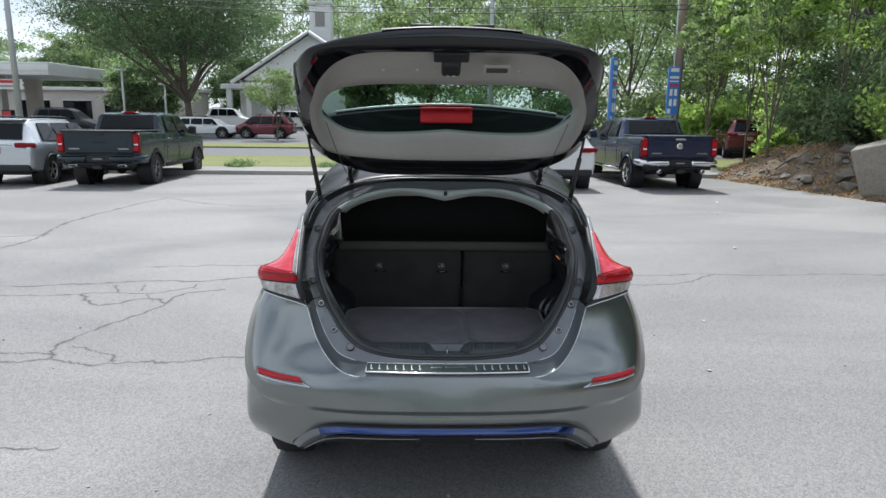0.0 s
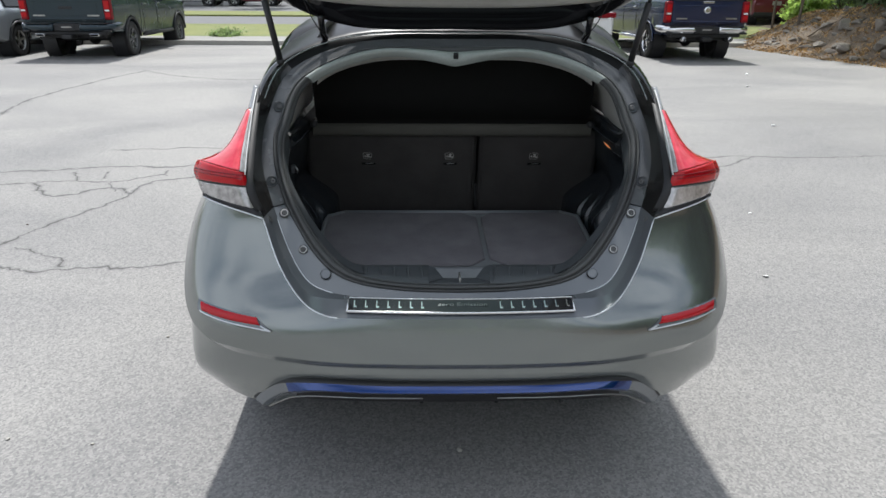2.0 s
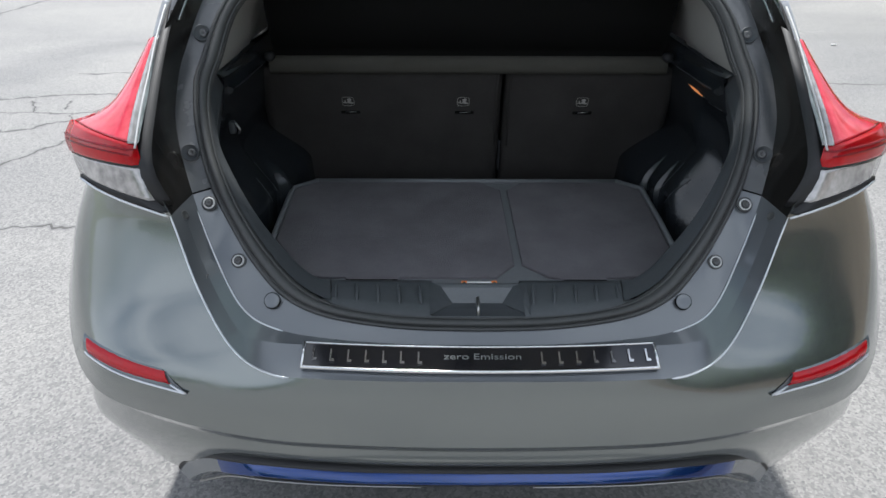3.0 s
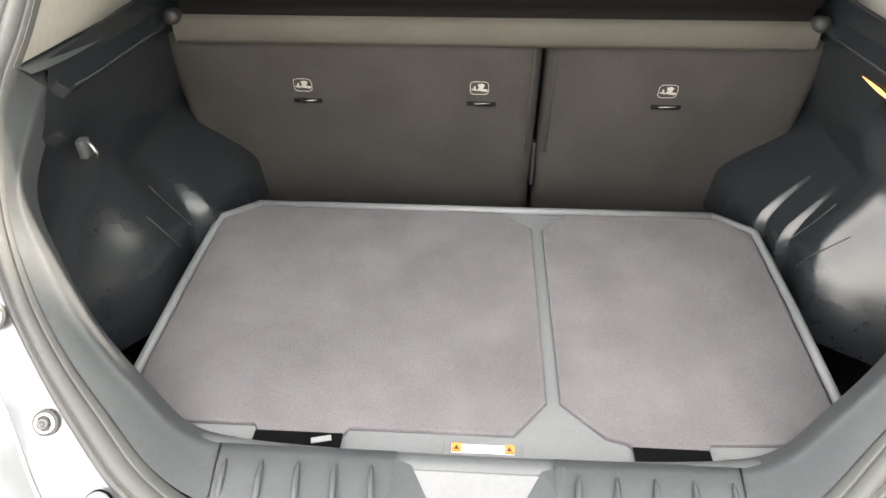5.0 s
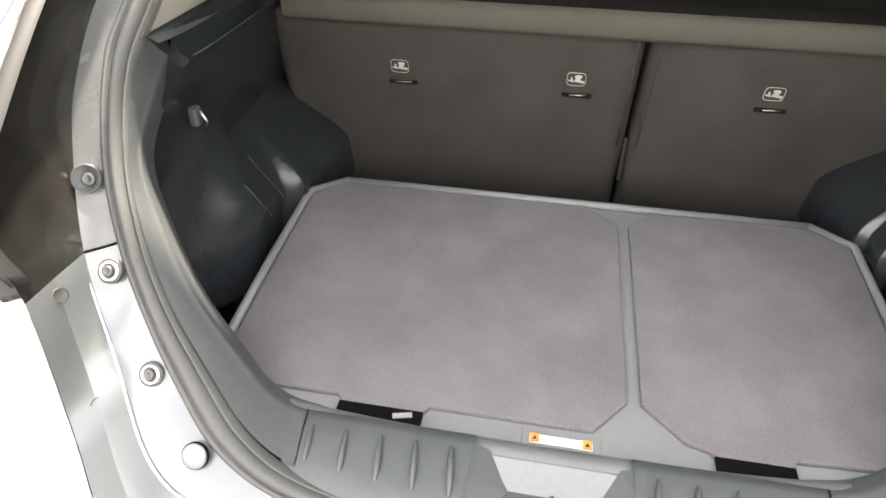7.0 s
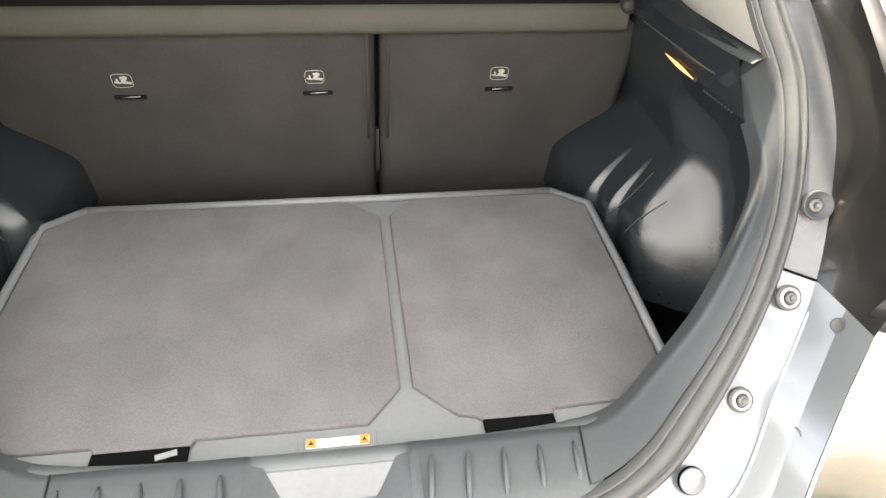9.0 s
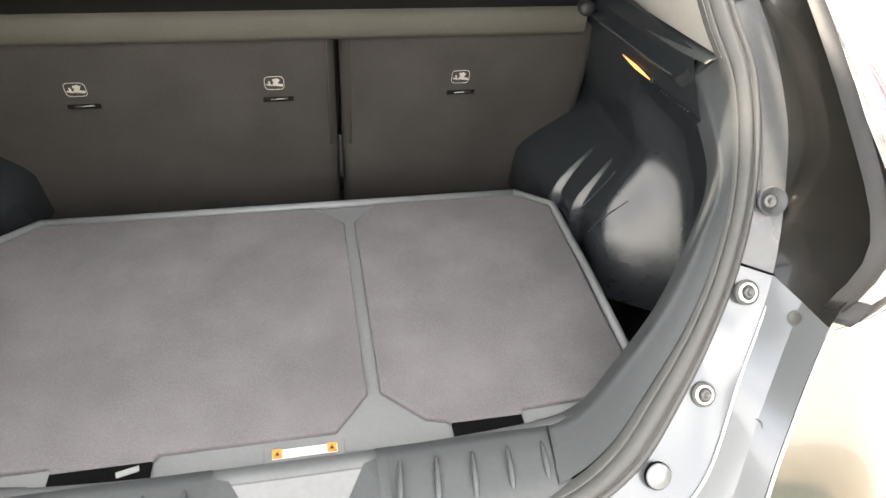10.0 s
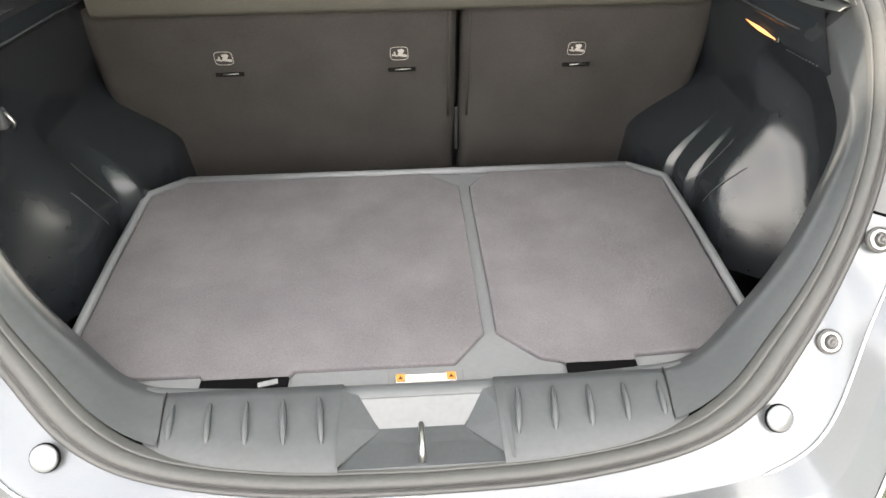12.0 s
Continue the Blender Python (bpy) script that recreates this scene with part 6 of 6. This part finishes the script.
suv("crossover", "dark red crossover standing on the forecourt", MAROON, pose(-9.75, 46.5, DROP + .04, 0, 0, 92.0), roof=1.66, long=4.3)
suv("car", "white car standing on the forecourt", WHITECAR, pose(-18.3, 46.0, DROP + .04, 0, 0, -90.0), roof=1.5, long=4.6)
suv("van", "white van standing behind the broad tree", WHITECAR, pose(-22.5, 66.0, DROP + .04, 0, 0, -90.0), "van", roof=2.2, long=5.4)
suv("van", "white van standing near the porch", WHITECAR, pose(-16.4, 68.0, DROP + .04, 0, 0, -100.0), "van", roof=2.0, long=5.0)
suv("suv", "black suv parked on the forecourt behind the pickup", mat("black_paint", (0.008, 0.008, 0.010), .35, 0, .1, 3), pose(-28.4, 46.5, DROP + .04, 0, 0, -90.0), roof=2.0)

# ---- filling station, church and street furniture ----
WHITEPAINT = mat("white_painted_metal", (0.66, 0.66, 0.64), 0.55, 0, 0.08, 1.5)
SIDING = mat("white_siding", (0.78, 0.78, 0.76), 0.7, 0, 0.08, 1.0)
ROOFM = mat("grey_shingle", (0.20, 0.20, 0.21), 0.9, 0, 0.2, 2, 0.4, 20)
POLEM = mat("pale_grey_pole", (0.42, 0.43, 0.44), 0.5, 0.3, 0.1, 2)
WOODPOLE = mat("weathered_pole_wood", (0.22, 0.17, 0.125), 0.9, 0, 0.25, 3, 0.6, 30)
SIGNBLUE = mat("sign_blue", (0.06, 0.21, 0.60), 0.45, 0, 0.08)
SIGNRED = mat("sign_red", (0.55, 0.03, 0.04), 0.45, 0, 0.08)
TAN = mat("tan_masonry", (0.56, 0.52, 0.46), 0.85, 0, 0.1, 1.2)

st = thing("filling_station_canopy", "white flat filling station canopy on pale columns", "canopy")
part("roof_slab", boxed((-48.5, 66, 5.35), (28, 12, 1.15), bevel=.05), WHITEPAINT, st)
part("fascia_band", boxed((-48.5, 59.95, 5.45), (28.02, .06, .5)), SIDING, st)
for x in (-56, -48.7, -41.2):
    for y in (63, 69):
        part("column", boxed((x, y, 2.4), (1.3, 1.0, 4.8), bevel=.04), TAN, st)
for i, x in enumerate((-40.9, -38.3, -35.2)):
    pm = thing("fuel_pump", "red and dark fuel pump on the forecourt", "fuel pump", "fuel pumps", at=pose(x, 59.6, DROP + .04))
    part("cabinet", boxed((0, 0, .9), (.9, .6, 1.8), bevel=.05), BLACKP, pm)
    part("red_panel", boxed((0, -.31, 1.45), (.8, .03, .45), bevel=.01), SIGNRED, pm)
    part("display", boxed((0, -.32, 1.0), (.5, .03, .25), bevel=.01), GREYINK, pm)
kiosk = thing("station_shop", "low tan station shop with dark windows", "shop")
part("wall", boxed((-46, 84, 2.0), (34, 6, 4.0)), TAN, kiosk)
part("roof", boxed((-46, 84, 4.2), (35, 7, .4), bevel=.05), WHITEPAINT, kiosk)
for x in (-58, -53, -48, -43, -38, -33):
    wdw = part("window", boxed((x, 80.97, 1.7), (3.4, .1, 2.2)), DARKG, kiosk)
    part("window_frame", boxed((x, 80.93, 2.85), (3.6, .1, .12)), WHITEPAINT, wdw)
bn = thing("banner", "white and red banner sign under the canopy", "banner")
part("board", boxed((-38.9, 60.4, 3.95), (3.4, .08, .9), bevel=.02), WHITEP, bn)
part("red_bar", boxed((-38.9, 60.34, 4.18), (3.0, .04, .25)), SIGNRED, bn)
part("grey_bar", boxed((-38.9, 60.34, 3.78), (2.7, .04, .15)), GREYINK, bn)

ch = thing("church", "white sided church with a gabled porch and a square steeple", "church")
part("wall", boxed((-13.5, 82, 2.6), (16, 14, 5.2)), SIDING, ch)
ro = bmesh.new()
for s in (-1, 1):
    grid([[Vector((-13.5 + s * 8.8, 74.4, 5.0)), Vector((-13.5, 74.4, 10.6))], [Vector((-13.5 + s * 8.8, 89.5, 5.0)), Vector((-13.5, 89.5, 10.6))]], bm=ro, smooth=False)
    grid([[Vector((-13.5 + s * 8.8, 74.4, 4.7)), Vector((-13.5, 74.4, 10.3))], [Vector((-13.5 + s * 8.8, 89.5, 4.7)), Vector((-13.5, 89.5, 10.3))]], bm=ro, smooth=False)
part("roof", ro, ROOFM, ch)
part("gable", bm_of([(-21.4, 75.0, 5.0), (-5.6, 75.0, 5.0), (-13.5, 75.0, 10.2), (-21.4, 75.3, 5.0), (-5.6, 75.3, 5.0), (-13.5, 75.3, 10.2)], [(0, 1, 2), (3, 4, 5), (0, 1, 4, 3), (1, 2, 5, 4), (2, 0, 3, 5)], False), SIDING, ch)
for s in (-1, 1):
    part("rake_board", tube([(-13.5 + s * 8.8, 74.35, 4.85), (-13.5, 74.35, 10.45)], .22, 6), WHITEPAINT, ch)
po = part("porch_roof", boxed((-19.6, 73.0, 4.35), (5.6, 4.5, .5), bevel=.05), WHITEPAINT, ch)
for x in (-21.6, -19.5, -17.4):
    part("porch_column", boxed((x, 71.2, 2.0), (.55, .55, 4.3), bevel=.04), WHITEPAINT, ch)
for x in (-18, -13.5, -9):
    wd = part("window", boxed((x, 74.98, 2.6), (1.1, .12, 2.2)), DARKG, ch)
    part("window_frame", boxed((x, 74.95, 3.78), (1.3, .14, .14)), WHITEPAINT, wd)
stp = part("steeple", boxed((-12.6, 78.5, 11.2), (2.4, 2.4, 5.4), bevel=.04), SIDING, ch)
part("steeple_cap", boxed((-12.6, 78.5, 14.0), (2.8, 2.8, .35), bevel=.04), WHITEPAINT, stp)
part("louvre", boxed((-12.6, 77.28, 12.2), (1.1, .08, 1.6)), GREYINK, stp)

for x, y, h, r in ((-25.25, 39.5, 13.5, .17), (3.25, 33.9, 11.5, .12)):
    po = thing("light_pole", "tall pale grey metal light pole", "light pole", "light poles", at=pose(x, y, DROP))
    part("shaft", tube([(0, 0, 0), (0, 0, h)], [r * 1.15, r * .8], 10), POLEM, po)
    part("base", spin([(r * 2, 0), (r * 2, .25), (r * 1.3, .35)], (0, 0, 0), (0, 0, 1), 12), CONCRETE, po)
    part("arm", tube([(0, 0, h - .2), (.9, -.2, h)], .05, 6), POLEM, po)
for x, y, h in ((-25.3, 54, 5.1), (-24.2, 60, 4.2), (-49.6, 58.5, 4.5)):
    po = thing("street_lamp", "short white lamp post on the forecourt", "street lamp", "lamp posts", at=pose(x, y, DROP + .04))
    part("shaft", tube([(0, 0, 0), (0, 0, h)], [.10, .08], 8), WHITEPAINT, po)
    part("head", boxed((-.15, 0, h + .05), (.7, .35, .14), bevel=.03), WHITEPAINT, po)
up = thing("utility_pole", "weathered wooden utility pole", "utility pole", at=pose(13.02, 33.0, DROP))
part("shaft", tube([(0, 0, 0), (.05, 0, 6), (.05, 0, 12)], [.21, .19, .16], 12), WOODPOLE, up)
part("crossarm", boxed((0, -.2, 10.8), (2.2, .10, .12), bevel=.01), WOODPOLE, up)
part("conduit", tube([(-.22, 0, 0), (-.22, 0, 9)], .05, 8), POLEM, up)
for i, (z0, z1, y) in enumerate(((7.75, 7.15, 31.0), (7.30, 7.0, 31.3), (7.9, 7.5, 30.6))):
    pts = [Vector((-60 + 75 * t / 24, y, z0 + (z1 - z0) * t / 24 - .55 * math.sin(math.pi * ((t * 2 / 24) % 1)))) for t in range(25)]
    tagged(part("overhead_wire", tube(pts, .022, 5), BLACKP), "black overhead wire strung along the road", "wire", "overhead wires")


def price_sign(x, y, w, turn, z0, z1, label):
    s = thing("price_sign", label, "sign", "price signs", at=pose(x, y, DROP, 0, 0, turn))
    for k in (-1, 1):
        part("post", tube([(k * w * .42, .09, 0), (k * w * .42, .09, z1)], .035, 8), POLEM, s)
    h = z1 - z0
    b = part("board", boxed((0, 0, (z0 + z1) / 2), (w, .14, h), bevel=.02), SIGNBLUE, s, "blue price board")
    for name, f, hh, ww, m in (("top_bar", .93, .07, .7, WHITEP), ("white_bar", .78, .05, .8, WHITEP), ("white_bar", .70, .03, .8, WHITEP), ("red_bar", .62, .05, .8, SIGNRED)):
        part(name, boxed((0, -.075, z0 + h * f), (w * ww, .02, h * hh)), m, b)
    for f in (.47, .26):
        for k in (-1, 1):
            part("pale_bar", boxed((k * w * .2, -.075, z0 + h * f), (w * .24, .02, h * .14)), WHITEP, b)
    part("white_panel", boxed((-w * .3, -.075, z0 + h * .08), (w * .3, .02, h * .1)), WHITEP, b)
    return s


price_sign(11.92, 30.5, .56, 0, 2.0, 4.3, "blue and white fuel price sign on posts")
price_sign(9.03, 30.8, .80, 58, 1.5, 4.7, "blue and white fuel price sign seen edge on")

# trees and a wall of green behind the camera, seen in the car's paint
for i, (x, y, h, r) in enumerate([(-24, -44, 4.2, 5), (-13, -48, 3.6, 5), (-2, -50, 3.6, 5), (9, -47, 4.2, 5), (20, -43, 6, 6), (-34, -32, 4.2, 5), (31, -30, 8, 6), (13.5, 3, 7, 3.2), (13, -3, 6, 3.2), (13.5, -9, 6, 3.4), (14.5, -16, 7, 4)]):
    tree("leafy green tree across the lot", x, y, h, r, .3, 1.0, 500 + i, 90, 60, .5, LEAF_B, group="trees across the lot", limbs=5)
